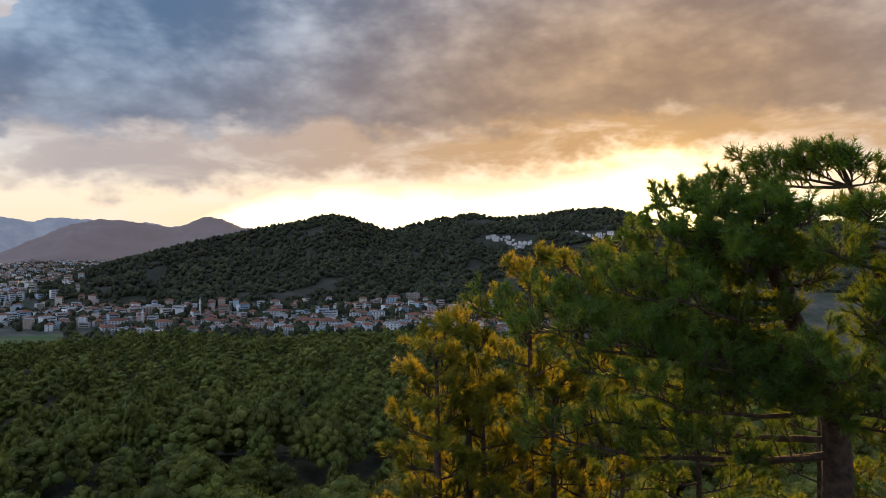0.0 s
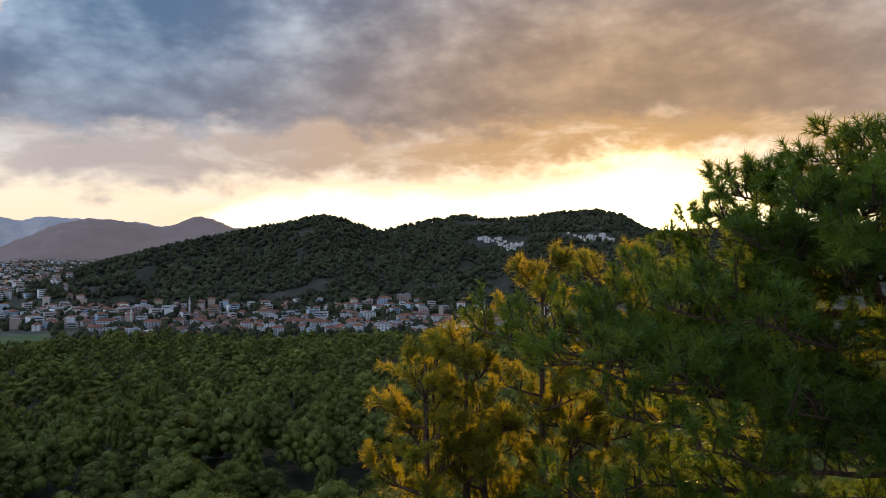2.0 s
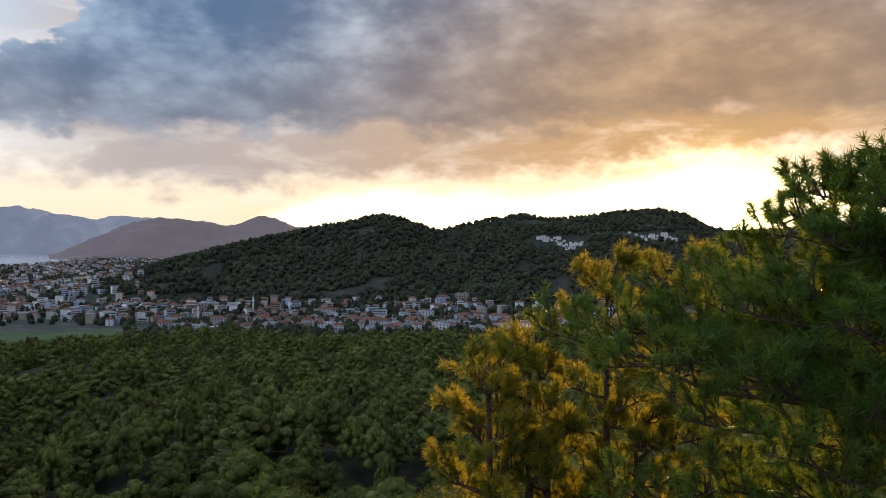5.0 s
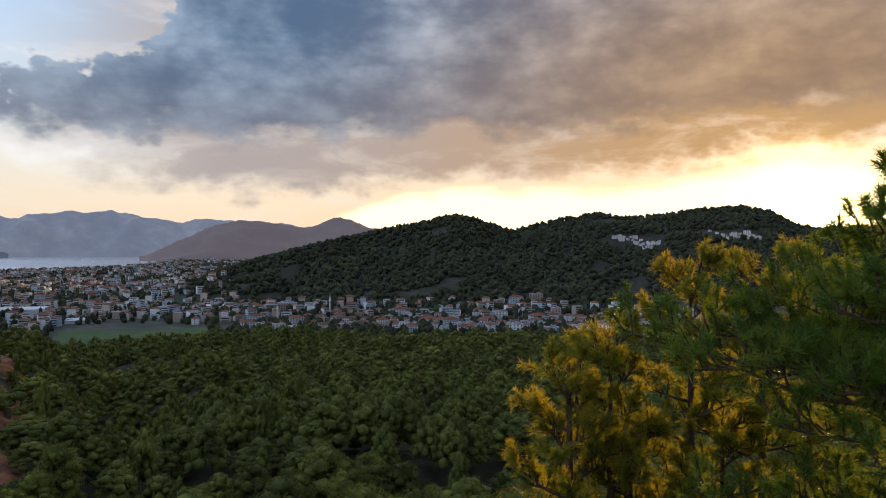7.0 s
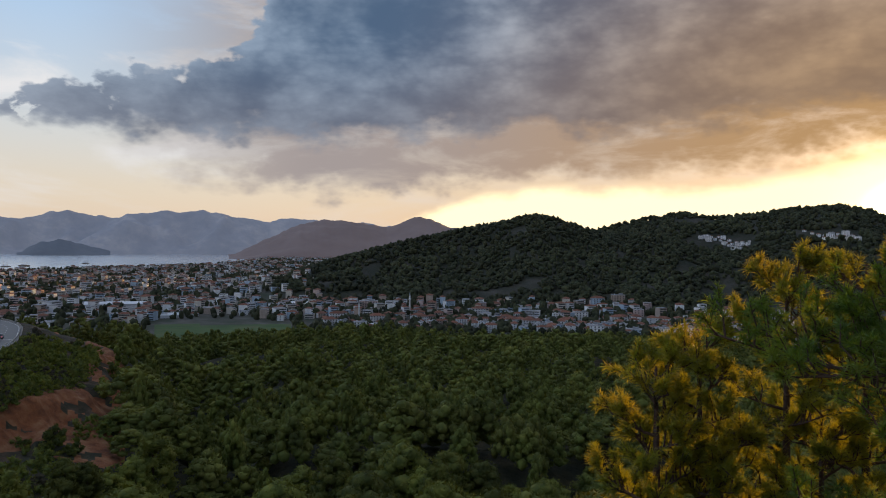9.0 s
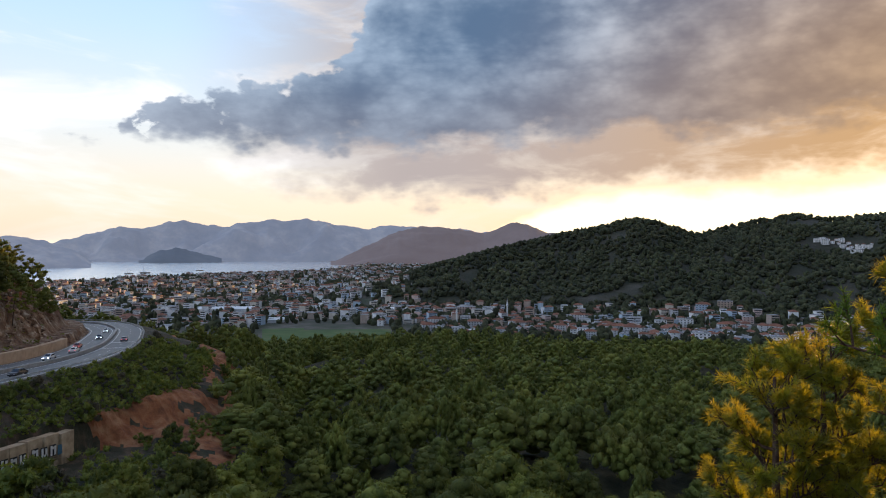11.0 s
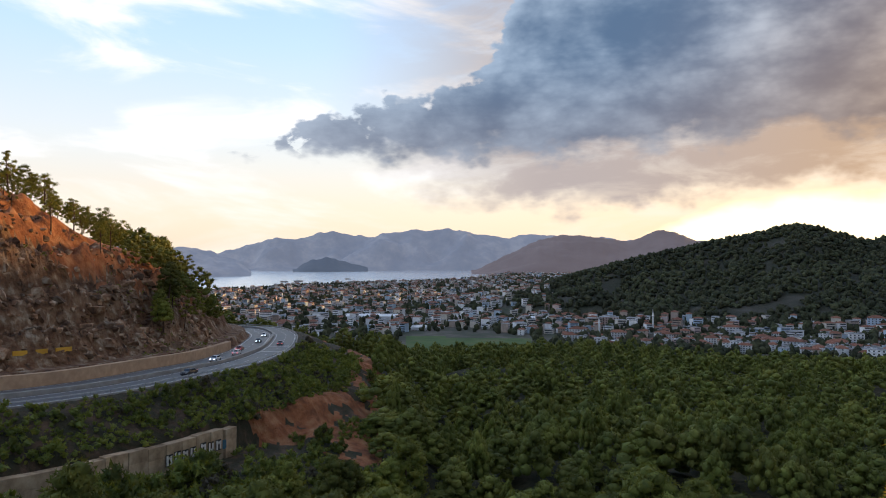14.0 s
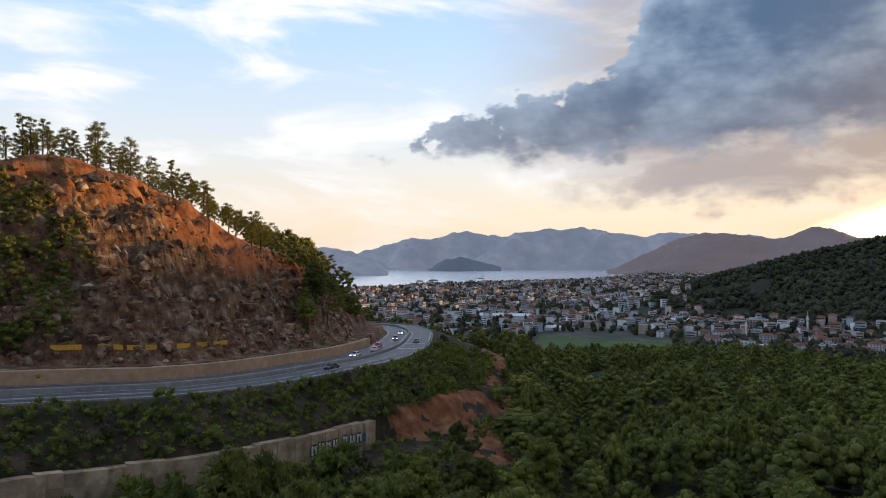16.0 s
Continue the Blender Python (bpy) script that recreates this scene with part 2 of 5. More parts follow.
def water_material():
    m = bpy.data.materials.new("sea_water")
    m.use_nodes = True
    nt = m.node_tree
    deep = nt.nodes["Principled BSDF"]
    deep.inputs["Base Color"].default_value, deep.inputs["Roughness"].default_value = (0.05, 0.08, 0.10, 1), 0.3
    vec = nt.nodes.new("ShaderNodeNewGeometry").outputs["Position"]
    gl = nt.nodes.new("ShaderNodeBsdfGlossy")
    gl.inputs["Color"].default_value = (0.96, 0.96, 0.96, 1)
    nt.links.new(nstep(nt, nnoise(nt, vec, 0.004, 4), 0.35, 0.65, 0.23, 0.25), gl.inputs["Roughness"])
    mx = nt.nodes.new("ShaderNodeMixShader")
    mx.inputs[0].default_value = 0.88
    nt.links.new(deep.outputs[0], mx.inputs[1])
    nt.links.new(gl.outputs[0], mx.inputs[2])
    nt.links.new(mx.outputs[0], nt.nodes["Material Output"].inputs["Surface"])
    return m


M_SEA = water_material()
M_ASPH = material("asphalt", [(0.060, 0.062, 0.067), (0.092, 0.094, 0.10)], 0.8, 0.55, 0.2, 20, mottle=0.2, mottle_scale=0.08, coords="World")
M_CONC = material("barrier_concrete", [(0.44, 0.29, 0.18), (0.58, 0.40, 0.26)], 0.7, 0.9, 0.3, 6, mottle=0.25, mottle_scale=0.12, coords="World")


# ---- lie of the land ----
EYE_Z = 110.0


def pol(az, r, z=0.0):
    """Azimuth in degrees to the left of +y, distance and height."""
    return Vector((-math.sin(radians(az)) * r, math.cos(radians(az)) * r, z))


def hashed(ix, iy, seed):
    h = (ix * 374761393 + iy * 668265263 + seed * 1274126177) & 0x7FFFFFFF
    h = ((h ^ (h >> 13)) * 1274126177) & 0x7FFFFFFF
    return ((h ^ (h >> 16)) & 0xFFFF) / 65535.0


def vnoise(x, y, seed=0):
    ix, iy = np.floor(x).astype(np.int64), np.floor(y).astype(np.int64)
    fx, fy = x - ix, y - iy
    fx, fy = fx * fx * (3 - 2 * fx), fy * fy * (3 - 2 * fy)
    a = hashed(ix, iy, seed) * (1 - fx) + hashed(ix + 1, iy, seed) * fx
    b = hashed(ix, iy + 1, seed) * (1 - fx) + hashed(ix + 1, iy + 1, seed) * fx
    return a * (1 - fy) + b * fy - 0.5


def fbm(x, y, scale, octaves=4, seed=0):
    v, amp, f = 0.0, 1.0, 1.0 / scale
    for i in range(octaves):
        v = v + amp * vnoise(x * f + 17.3 * i, y * f - 9.1 * i, seed + i)
        amp, f = amp * 0.5, f * 2.03
    return v


def smooth(a, b, v):
    t = np.clip((v - a) / (b - a), 0, 1)
    return t * t * (3 - 2 * t)


# The road: azimuth and distance of its middle line.
ROAD = [(125, 215, 94.5), (110, 170, 92), (95, 143, 89.6), (84, 134.5, 88), (77.3, 136.5, 87), (72, 138.5, 86.1), (66.5, 142, 85.2), (60.5, 154, 84), (55.6, 172, 82.9), (51.8, 194, 81.6), (49.5, 224, 80.2), (48.6, 262, 78.4), (48.5, 305, 76.3), (50, 355, 73.5), (54, 410, 70)]


def spline(points, n):
    p = np.array([pol(*q)[:] for q in points])
    p = np.vstack([2 * p[0] - p[1], p, 2 * p[-1] - p[-2]])
    out = []
    for i in range(1, len(p) - 2):
        for t in np.linspace(0, 1, n, endpoint=False):
            a, b, c, d = p[i - 1], p[i], p[i + 1], p[i + 2]
            out.append(0.5 * (2 * b + (c - a) * t + (2 * a - 5 * b + 4 * c - d) * t * t + (3 * b - a - 3 * c + d) * t ** 3))
    out.append(p[-2])
    return np.array(out)


ROAD_LINE, ROAD_ZS = spline(ROAD, 8)[:, :2], spline(ROAD, 8)[:, 2]
ROAD_TAN = np.gradient(ROAD_LINE, axis=0)
ROAD_TAN /= np.linalg.norm(ROAD_TAN, axis=1)[:, None]
ROAD_AZ = np.degrees(np.arctan2(-ROAD_LINE[:, 0], ROAD_LINE[:, 1]))
ROAD_S = np.concatenate([[0], np.cumsum(np.linalg.norm(np.diff(ROAD_LINE, axis=0), axis=1))])
HALF = 9.0                            # half the road's width


SPUR_AZ = [46, 51.2, 53.9, 56.5, 60.4, 62.4, 65.3, 69.2, 72.9, 75.3, 77.3, 84, 110]
SPUR_EL = [-4.0, -3.0, -1.8, -0.9, 0.3, 1.6, 3.9, 5.5, 6.5, 6.7, 6.0, 5.0, 4.0]


def spur_top(az):
    return EYE_Z + np.interp(az, [50, 60, 77], [230, 205, 195]) * np.tan(np.radians(np.interp(az, SPUR_AZ, SPUR_EL)))


def road_frame(x, y):
    """Signed distance from the middle of the road (uphill positive) and the index of the nearest point."""
    best, idx = np.full(x.shape, 1e9), np.zeros(x.shape, int)
    for i, (p, q) in enumerate(ROAD_LINE):
        d = (x - p) ** 2 + (y - q) ** 2
        m = d < best
        best, idx = np.where(m, d, best), np.where(m, i, idx)
    rel = np.stack([x, y], -1) - ROAD_LINE[idx]
    t = ROAD_TAN[idx]
    along = (rel * t).sum(-1)
    side = t[..., 0] * rel[..., 1] - t[..., 1] * rel[..., 0]
    return np.where(np.abs(along) > 12, np.sign(side) * np.sqrt(best), side), idx


WALL_RAZ = 57.5                       # where along the road the lower wall ends


def foot_of(raz):
    """From the middle of the road to the lower wall."""
    return np.interp(raz, [44, 50, 55, 61, 68, 78, 110], [31, 31, 28, 24, 23, 25, 27])


def valley(az, r, x, y):
    """The wooded slope under the viewpoint, the plain of the town, the hill beyond it and the bay."""
    z = np.interp(r, [0, 2.5, 5, 12, 30, 60, 100, 165, 270, 360, 470, 560, 700, 900, 5000], [108.35, 108.3, 106.5, 101.5, 86, 71, 62, 58, 50.5, 45, 36.5, 23, 6, 3, 3])
    z = z + fbm(x, y, 60, 4, 3) * 12 * smooth(40, 120, r) * (1 - smooth(480, 650, r)) + fbm(x, y, 5, 2, 9) * 0.8 * smooth(4, 30, r) * (1 - smooth(400, 600, r))
    # the long hill behind the town: crest heights by azimuth
    crest_el = np.interp(az, [-60, -45, -30, -21, -18, -16.4, -14.6, -12.9, -9.7, -7.5, -4.4, -2.4, 0.5, 2.6, 4.5, 6.9, 8.9, 10.9, 15.4, 19.9, 24.3, 27, 30, 34],
                         [3.0, 2.4, 1.6, 1.1, 0.9, 1.2, 2.2, 2.55, 2.35, 1.95, 1.7, 2.05, 1.55, 1.05, 0.6, 1.4, 1.85, 1.3, 0.4, -0.7, -1.95, -2.9, -4.0, -5.0])
    crest_r = np.interp(az, [-60, -16, 1, 7, 20, 26, 34], [1300, 1700, 1640, 1480, 1400, 1330, 1250])
    foot_r = np.interp(az, [-60, -20, -4, 3, 11, 20, 26, 30, 34], [700, 900, 1080, 1060, 1080, 1120, 1150, 1190, 1200])
    crest = EYE_Z + crest_r * np.tan(np.radians(crest_el))
    crest = np.maximum(crest, 3.0)
    u = (r - foot_r) / np.maximum(crest_r - foot_r, 1)
    front = np.clip(u, 0, 1) ** 0.85
    back = 1 - smooth(0, 1, (r - crest_r) / 900.0)
    rough = fbm(x, y, 180, 5, 21) * 42 * np.clip(u * 2, 0, 1) * np.clip((1.0 - u) * 2.2, 0, 1) * (u < 1)
    z = np.where(r > foot_r, z + (crest - 3) * np.where(u < 1, front, back) + rough * smooth(30, 24, az), z)
    # the plain rises to the hill's foot
    z = z + smooth(900, 1090, r) * (1 - smooth(foot_r, foot_r + 120, r)) * 12 * smooth(30, 20, az) * (r < foot_r + 120)
    # the bay
    shore = np.interp(az, [26, 29, 30.5, 32.5, 36, 40.4, 45.4, 50.3, 58, 75, 110], [4600, 4100, 3350, 2900, 2620, 2520, 2400, 2150, 2000, 1900, 1800])
    z = np.where((az > 26) & (r > shore + 40 * fbm(x, y, 300, 3, 31)), -4.0, z)
    return z


def land(x, y):
    x, y = np.asarray(x, float), np.asarray(y, float)
    r = np.hypot(x, y)
    az = np.degrees(np.arctan2(-x, y))
    z = valley(az, r, x, y)
    d, i = road_frame(x, y)
    raz = ROAD_AZ[i]
    ROAD_Z = ROAD_ZS[i]
    near = (np.abs(d) < 260) & (az > 30) & (az < 125) & (r < 620)
    # uphill: a bench, the cut face in rough steps, the spur's back
    top = spur_top(az)
    face = ROAD_Z + 2.6 + np.clip(d - 15.5, 0, None) * 1.05
    step = 8.0
    face = face + 1.9 * np.sin(face / step * 2 * np.pi) * smooth(1, 8, face - ROAD_Z - 2.6)
    face = face + fbm(x, y, 9, 4, 41) * 5.6 * smooth(15, 21, d) + np.abs(fbm(x, y, 3.2, 3, 47)) * 4.0 * smooth(15, 20, d)
    back = top + np.clip(d - 15.5 - (top - ROAD_Z) / 1.05, 0, None) * 0.06 + fbm(x, y, 25, 3, 44) * 3
    up = np.minimum(face, back)
    up = np.where(d < 12.0, ROAD_Z - 0.15 + np.clip(d - HALF - 1.3, 0, 0.55) * 5.0, up)
    up = up - smooth(90, 250, d) * 60
    # downhill: bank, wall or worn cliff, then the wooded slope
    FOOT = foot_of(raz)
    wall = smooth(WALL_RAZ - 1.2, WALL_RAZ + 0.6, raz)
    drop = ROAD_Z - 13.2 - 2.0 * fbm(x, y, 30, 3, 51)
    bank = ROAD_Z - np.interp((-d - HALF) / (FOOT - HALF), [0.05, 0.15, 0.95, 1.0], [0.1, 0.6, 7.3, 7.5]) + fbm(x, y, 7, 3, 53) * 1.6 * smooth(10, 16, -d)
    cliff = np.interp(-d - FOOT, [-1.7, -0.4, 7], [1, 0.06, 0.0])
    soft = np.interp(-d - FOOT, [-3, 0, 4, 16], [1, 0.9, 0.45, 0.0]) + fbm(x, y, 5, 4, 57) * 0.55 * smooth(-3, 0, -d - FOOT) * (1 - smooth(8, 16, -d - FOOT))
    mix = wall * cliff + (1 - wall) * soft
    low = np.where(-d > FOOT - 3, drop + (bank - drop) * np.clip(mix, 0, 1.2), bank)
    low = low + (z - low) * smooth(8, 60, -d - FOOT)
    side = np.where(d > 0, up, low)
    side = np.where((d > -HALF - 0.8) & (d < HALF + 1.3), ROAD_Z - 0.15, side)
    keep = near.astype(float) * smooth(33, 42, az)
    return z + (side - z) * keep


def land_z(x, y):
    return float(land(np.array([x]), np.array([y]))[0])


def link_mesh(name, verts, faces, mats, index=None, smooth_faces=False, parent=None, sharp=()):
    me = bpy.data.meshes.new(name)
    me.from_pydata([tuple(v) for v in verts] if not isinstance(verts, np.ndarray) else verts.tolist(), [], faces if isinstance(faces, list) else faces.tolist())
    for m in mats:
        me.materials.append(m)
    if index is not None:
        me.polygons.foreach_set("material_index", np.asarray(index, np.int32))
    if smooth_faces:
        me.polygons.foreach_set("use_smooth", ~np.isin(np.asarray(index if index is not None else np.zeros(len(me.polygons))), sharp))
    me.update()
    ob = new(name, me)
    if parent is not None:
        ob.parent = parent
    return ob


def build_ground():
    azs = np.concatenate([np.arange(-180, -26, 3.0), np.arange(-26, 38, 0.4), np.arange(38, 82, 0.22), np.arange(82, 180, 3.0)])
    rs = np.concatenate([[0.01], np.geomspace(1.2, 60, 46), np.arange(61.5, 290, 1.3), np.geomspace(292, 4950, 130)])
    A, R = np.meshgrid(azs, rs, indexing="ij")
    X, Y = -np.sin(np.radians(A)) * R, np.cos(np.radians(A)) * R
    Z = land(X, Y)
    n, m = A.shape
    verts = np.stack([X, Y, Z], -1).reshape(-1, 3)
    i, j = np.meshgrid(np.arange(n), np.arange(m - 1), indexing="ij")
    i2 = (i + 1) % n
    faces = np.stack([i * m + j, i * m + j + 1, i2 * m + j + 1, i2 * m + j], -1).reshape(-1, 4)
    cx, cy = verts[faces].mean(1)[:, 0], verts[faces].mean(1)[:, 1]
    r, az = np.hypot(cx, cy), np.degrees(np.arctan2(-cx, cy))
    d, k = road_frame(cx, cy)
    raz = ROAD_AZ[k]
    idx = np.zeros(len(faces), int)
    FOOT = foot_of(raz)
    idx[r > 620] = 4
    idx[(r > 1060) & (az < 31) & (verts[faces].mean(1)[:, 2] > 15)] = 5
    near = (az > 40) & (az < 100) & (r < 420)
    idx[near & (d > 9) & (d < 90)] = 1
    z = verts[faces].mean(1)[:, 2]
    top = spur_top(az)
    # The cutting's upper metres take the soil colour that carries painted sunlight.
    idx[near & (d > 13) & (z > top - 9 + 5 * fbm(cx, cy, 8, 3, 61))] = 2
    idx[near & (d < -9) & (d > -FOOT - 9)] = 3
    idx[near & (d < -FOOT + 3) & (d > -FOOT - 22) & (raz < WALL_RAZ) & (fbm(cx, cy, 9, 3, 63) + 0.2 * fbm(cx, cy, 2, 2, 64) > -0.25)] = 2
    f = (az > 28) & (az < 38) & (r > 760) & (r < 890 + 3 * (az - 30))
    idx[f] = 6
    return tagged(link_mesh("ground", verts, faces, [M_FLOOR, M_ROCK, M_RED, M_BANK, M_TOWN, M_HILL, M_FIELD], idx, True, None, (1,)), "wooded slope falling to a valley plain with a town", "ground", kind="structure")


build_ground()


def build_sea():
    a = np.arange(20, 120, 2.0)
    v = [(*pol(t, r)[:2], 0.0) for t in a for r in (1500, 4960)]
    f = [(2 * i, 2 * i + 1, 2 * i + 3, 2 * i + 2) for i in range(len(a) - 1)]
    tagged(link_mesh("water", v, f, [M_SEA]), "calm pale bay reflecting the evening sky", "sea", kind="structure")


build_sea()


def range_of_hills(name, az0, az1, knots, r0, r1, mat, label, seed, rough=60):
    """A range of far hills: the crest's elevation over the azimuth, between a near foot and the crest's distance."""
    azs = np.arange(az0, az1, 0.15)
    us = np.concatenate([np.linspace(0, 1, 22), [1.15, 1.4]])
    ka, ke = zip(*knots)
    A, U = np.meshgrid(azs, us, indexing="ij")
    R = r0 + (r1 - r0) * U
    X, Y = -np.sin(np.radians(A)) * R, np.cos(np.radians(A)) * R
    jag = fbm(A, 0 * A + seed, 1.1, 5, seed + 3) * 0.30
    crest = np.maximum(EYE_Z + r1 * np.tan(np.radians(np.interp(A, ka, ke) + jag)), -3)
    Z = crest * np.where(U <= 1, np.clip(U, 0, 1) ** 0.8, 1 - (U - 1) * 1.5)
    Z = Z + fbm(X, Y, 260, 5, seed) * rough * np.clip(U * 3, 0, 1) * np.clip((1.08 - U) * 2, 0.1, 1) * np.clip(crest / 60, 0, 1) - 3 * (U < 0.01)
    n, m = A.shape
    i, j = np.meshgrid(np.arange(n - 1), np.arange(m - 1), indexing="ij")
    faces = np.stack([i * m + j, i * m + j + 1, (i + 1) * m + j + 1, (i + 1) * m + j], -1).reshape(-1, 4)
    return tagged(link_mesh(name, np.stack([X, Y, Z], -1).reshape(-1, 3), faces, [mat], None, True), label, "mountain", kind="structure")


FAR_KNOTS = [(20, 1.0), (24, 1.1), (27.5, 1.35), (30.4, 1.25), (32.5, 1.45), (34.6, 1.9), (36, 1.7), (37.7, 1.65), (39, 1.5), (40.4, 1.15), (42, 1.4), (43.8, 1.65), (45, 1.5), (46.5, 0.95), (48, 0.95), (49.2, 0.95), (51, 0.3), (53, -0.3), (55, -1.3)]
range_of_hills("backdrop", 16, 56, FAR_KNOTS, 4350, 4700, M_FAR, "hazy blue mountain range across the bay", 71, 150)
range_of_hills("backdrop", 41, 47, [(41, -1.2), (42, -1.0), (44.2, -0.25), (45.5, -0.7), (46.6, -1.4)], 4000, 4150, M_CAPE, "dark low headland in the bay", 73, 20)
# Right of azimuth 10 it is unseen, added to keep sun off the town.
range_of_hills("backdrop", -9, 33.5, [(-9, -0.6), (-6, 0.3), (0, 0.4), (10, 0.6), (15.5, 0.95), (16.6, 1.4), (17.9, 1.72), (19.2, 1.35), (20.5, 0.9), (22.3, 0.95), (25.5, 1.42), (27.4, 0.9), (29.5, -0.1), (32.3, -1.3), (33.4, -1.7)], 3500, 4100, M_FAR2, "dusky wooded mountain behind the town, lengthened out of view to shade it", 75, 50)
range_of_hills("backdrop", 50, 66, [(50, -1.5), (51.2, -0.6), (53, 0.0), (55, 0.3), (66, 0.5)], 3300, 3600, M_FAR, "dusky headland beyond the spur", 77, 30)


# ---- growing things: builders ----
def fast_mesh(name, verts, tris, mats, index=None, rounded=False):
    me = bpy.data.meshes.new(name)
    verts, tris = np.asarray(verts, np.float32), np.asarray(tris, np.int32)
    me.vertices.add(len(verts))
    me.vertices.foreach_set("co", verts.ravel())
    me.loops.add(tris.size)
    me.loops.foreach_set("vertex_index", tris.ravel())
    me.polygons.add(len(tris))
    me.polygons.foreach_set("loop_start", np.arange(0, tris.size, 3, dtype=np.int32))
    me.polygons.foreach_set("loop_total", np.full(len(tris), 3, np.int32))
    for m in mats:
        me.materials.append(m)
    if index is not None:
        me.polygons.foreach_set("material_index", np.asarray(index, np.int32))
    me.polygons.foreach_set("use_smooth", np.full(len(tris), rounded))
    me.update(calc_edges=True)
    return me


def join(pieces):
    vs, fs, n = [], [], 0
    for v, f in pieces:
        vs.append(v)
        fs.append(f + n)
        n += len(v)
    return np.concatenate(vs), np.concatenate(fs)


def icosahedron():
    bm = bmesh.new()
    bmesh.ops.create_icosphere(bm, subdivisions=1, radius=1.0)
    v = np.array([p.co[:] for p in bm.verts])
    f = np.array([[p.index for p in q.verts] for q in bm.faces])
    bm.free()
    return v, f


ICO_V, ICO_F = icosahedron()


def tube(points, radii, sides=7):
    """A tapered round limb along the points, closed at its tip."""
    p = np.asarray(points, float)
    t = np.gradient(p, axis=0)
    t /= np.linalg.norm(t, axis=1)[:, None] + 1e-9
    ref = np.where(np.abs(t[:, 2:3]) > 0.9, [[1.0, 0, 0]], [[0, 0, 1.0]])
    a = np.cross(t, ref)
    a /= np.linalg.norm(a, axis=1)[:, None] + 1e-9
    b = np.cross(t, a)
    ang = np.linspace(0, 2 * np.pi, sides, endpoint=False)
    r = np.asarray(radii)[:, None, None]
    v = p[:, None] + r * (np.cos(ang)[None, :, None] * a[:, None] + np.sin(ang)[None, :, None] * b[:, None])
    n = len(p)
    i, j = np.meshgrid(np.arange(n - 1), np.arange(sides), indexing="ij")
    j2 = (j + 1) % sides
    q = np.stack([i * sides + j, i * sides + j2, (i + 1) * sides + j2, (i + 1) * sides + j], -1).reshape(-1, 4)
    f = np.concatenate([q[:, [0, 1, 2]], q[:, [0, 2, 3]]])
    v = np.concatenate([v.reshape(-1, 3), p[-1:] + t[-1:] * radii[-1]])
    k = np.arange(sides)
    f = np.concatenate([f, np.stack([(n - 1) * sides + k, (n - 1) * sides + (k + 1) % sides, np.full(sides, n * sides)], -1)])
    return v, f


def unit(rng, n):
    d = rng.normal(size=(n, 3))
    return d / np.linalg.norm(d, axis=1)[:, None]


def tuft_tris(rng, at, out, length, width):
    """One leaning blade-shaped triangle at each place."""
    n = len(at)
    d = unit(rng, n)
    d -= out * (d * out).sum(1)[:, None]
    d = d / (np.linalg.norm(d, axis=1)[:, None] + 1e-9) + out * rng.uniform(0.1, 1.1, (n, 1))
    d /= np.linalg.norm(d, axis=1)[:, None]
    w = np.cross(d, out + unit(rng, n) * 0.3)
    w /= np.linalg.norm(w, axis=1)[:, None] + 1e-9
    L = length * rng.uniform(0.6, 1.3, (n, 1))
    W = width * rng.uniform(0.6, 1.3, (n, 1))
    v = np.stack([at - w * W * 0.5 - d * L * 0.35, at + w * W * 0.5 - d * L * 0.1, at + d * L * 0.65], 1).reshape(-1, 3)
    return v, np.arange(3 * n).reshape(-1, 3)


def crown(seed, width, height, base, lobes, tufts, length, blade, flat=0.7):
    """A pine's crown of rough lobes, bristling with sprays."""
    rng = np.random.default_rng(seed)
    cores, sprays = [], []
    for i in range(lobes):
        u = (i + 0.5) / lobes
        a = i * 2.4 + rng.uniform(-0.4, 0.4)
        h = 1.0 - u + rng.uniform(-0.08, 0.08)
        spread = math.sqrt(max(0.02, 1 - min(h, 0.98) ** 2)) * rng.uniform(0.8, 1.08)
        c = np.array([math.cos(a) * spread * width * 0.36, math.sin(a) * spread * width * 0.36, base + height * (0.10 + 0.70 * h)])
        r = width * rng.uniform(0.09, 0.185)
        sc = np.array([r, r, r * flat])
        cores.append((ICO_V * sc * 0.80 * rng.uniform(0.85, 1.12, (len(ICO_V), 1)) + c, ICO_F))
        k = tufts // lobes
        n = unit(rng, k)
        n[:, 2] = np.where(n[:, 2] < -0.35, -n[:, 2], n[:, 2])
        sprays.append(tuft_tris(rng, c + n * sc * rng.uniform(0.82, 1.08, (k, 1)), n, length, blade))
    return join(cores), join(sprays)


M_PINE = material("pine_foliage", [(0.070, 0.086, 0.013), (0.130, 0.148, 0.021), (0.205, 0.205, 0.036)], 0.5, 0.85, spread=0.42, mottle=0.3, mottle_scale=0.05, translucent=0.10, coords="World")
M_PINES = material("wood_foliage", [(0.066, 0.083, 0.013), (0.124, 0.144, 0.022), (0.198, 0.200, 0.038)], 0.12, 0.85, spread=0.16, island=True, mottle=0.75, mottle_scale=0.09, translucent=0.08, coords="World")
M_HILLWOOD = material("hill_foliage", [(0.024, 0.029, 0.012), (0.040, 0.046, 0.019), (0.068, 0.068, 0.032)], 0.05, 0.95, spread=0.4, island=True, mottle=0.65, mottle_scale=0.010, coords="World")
M_BARK = material("pine_bark", [(0.035, 0.022, 0.015), (0.085, 0.05, 0.032), (0.13, 0.085, 0.06)], 9, 0.95, 0.8, 22)
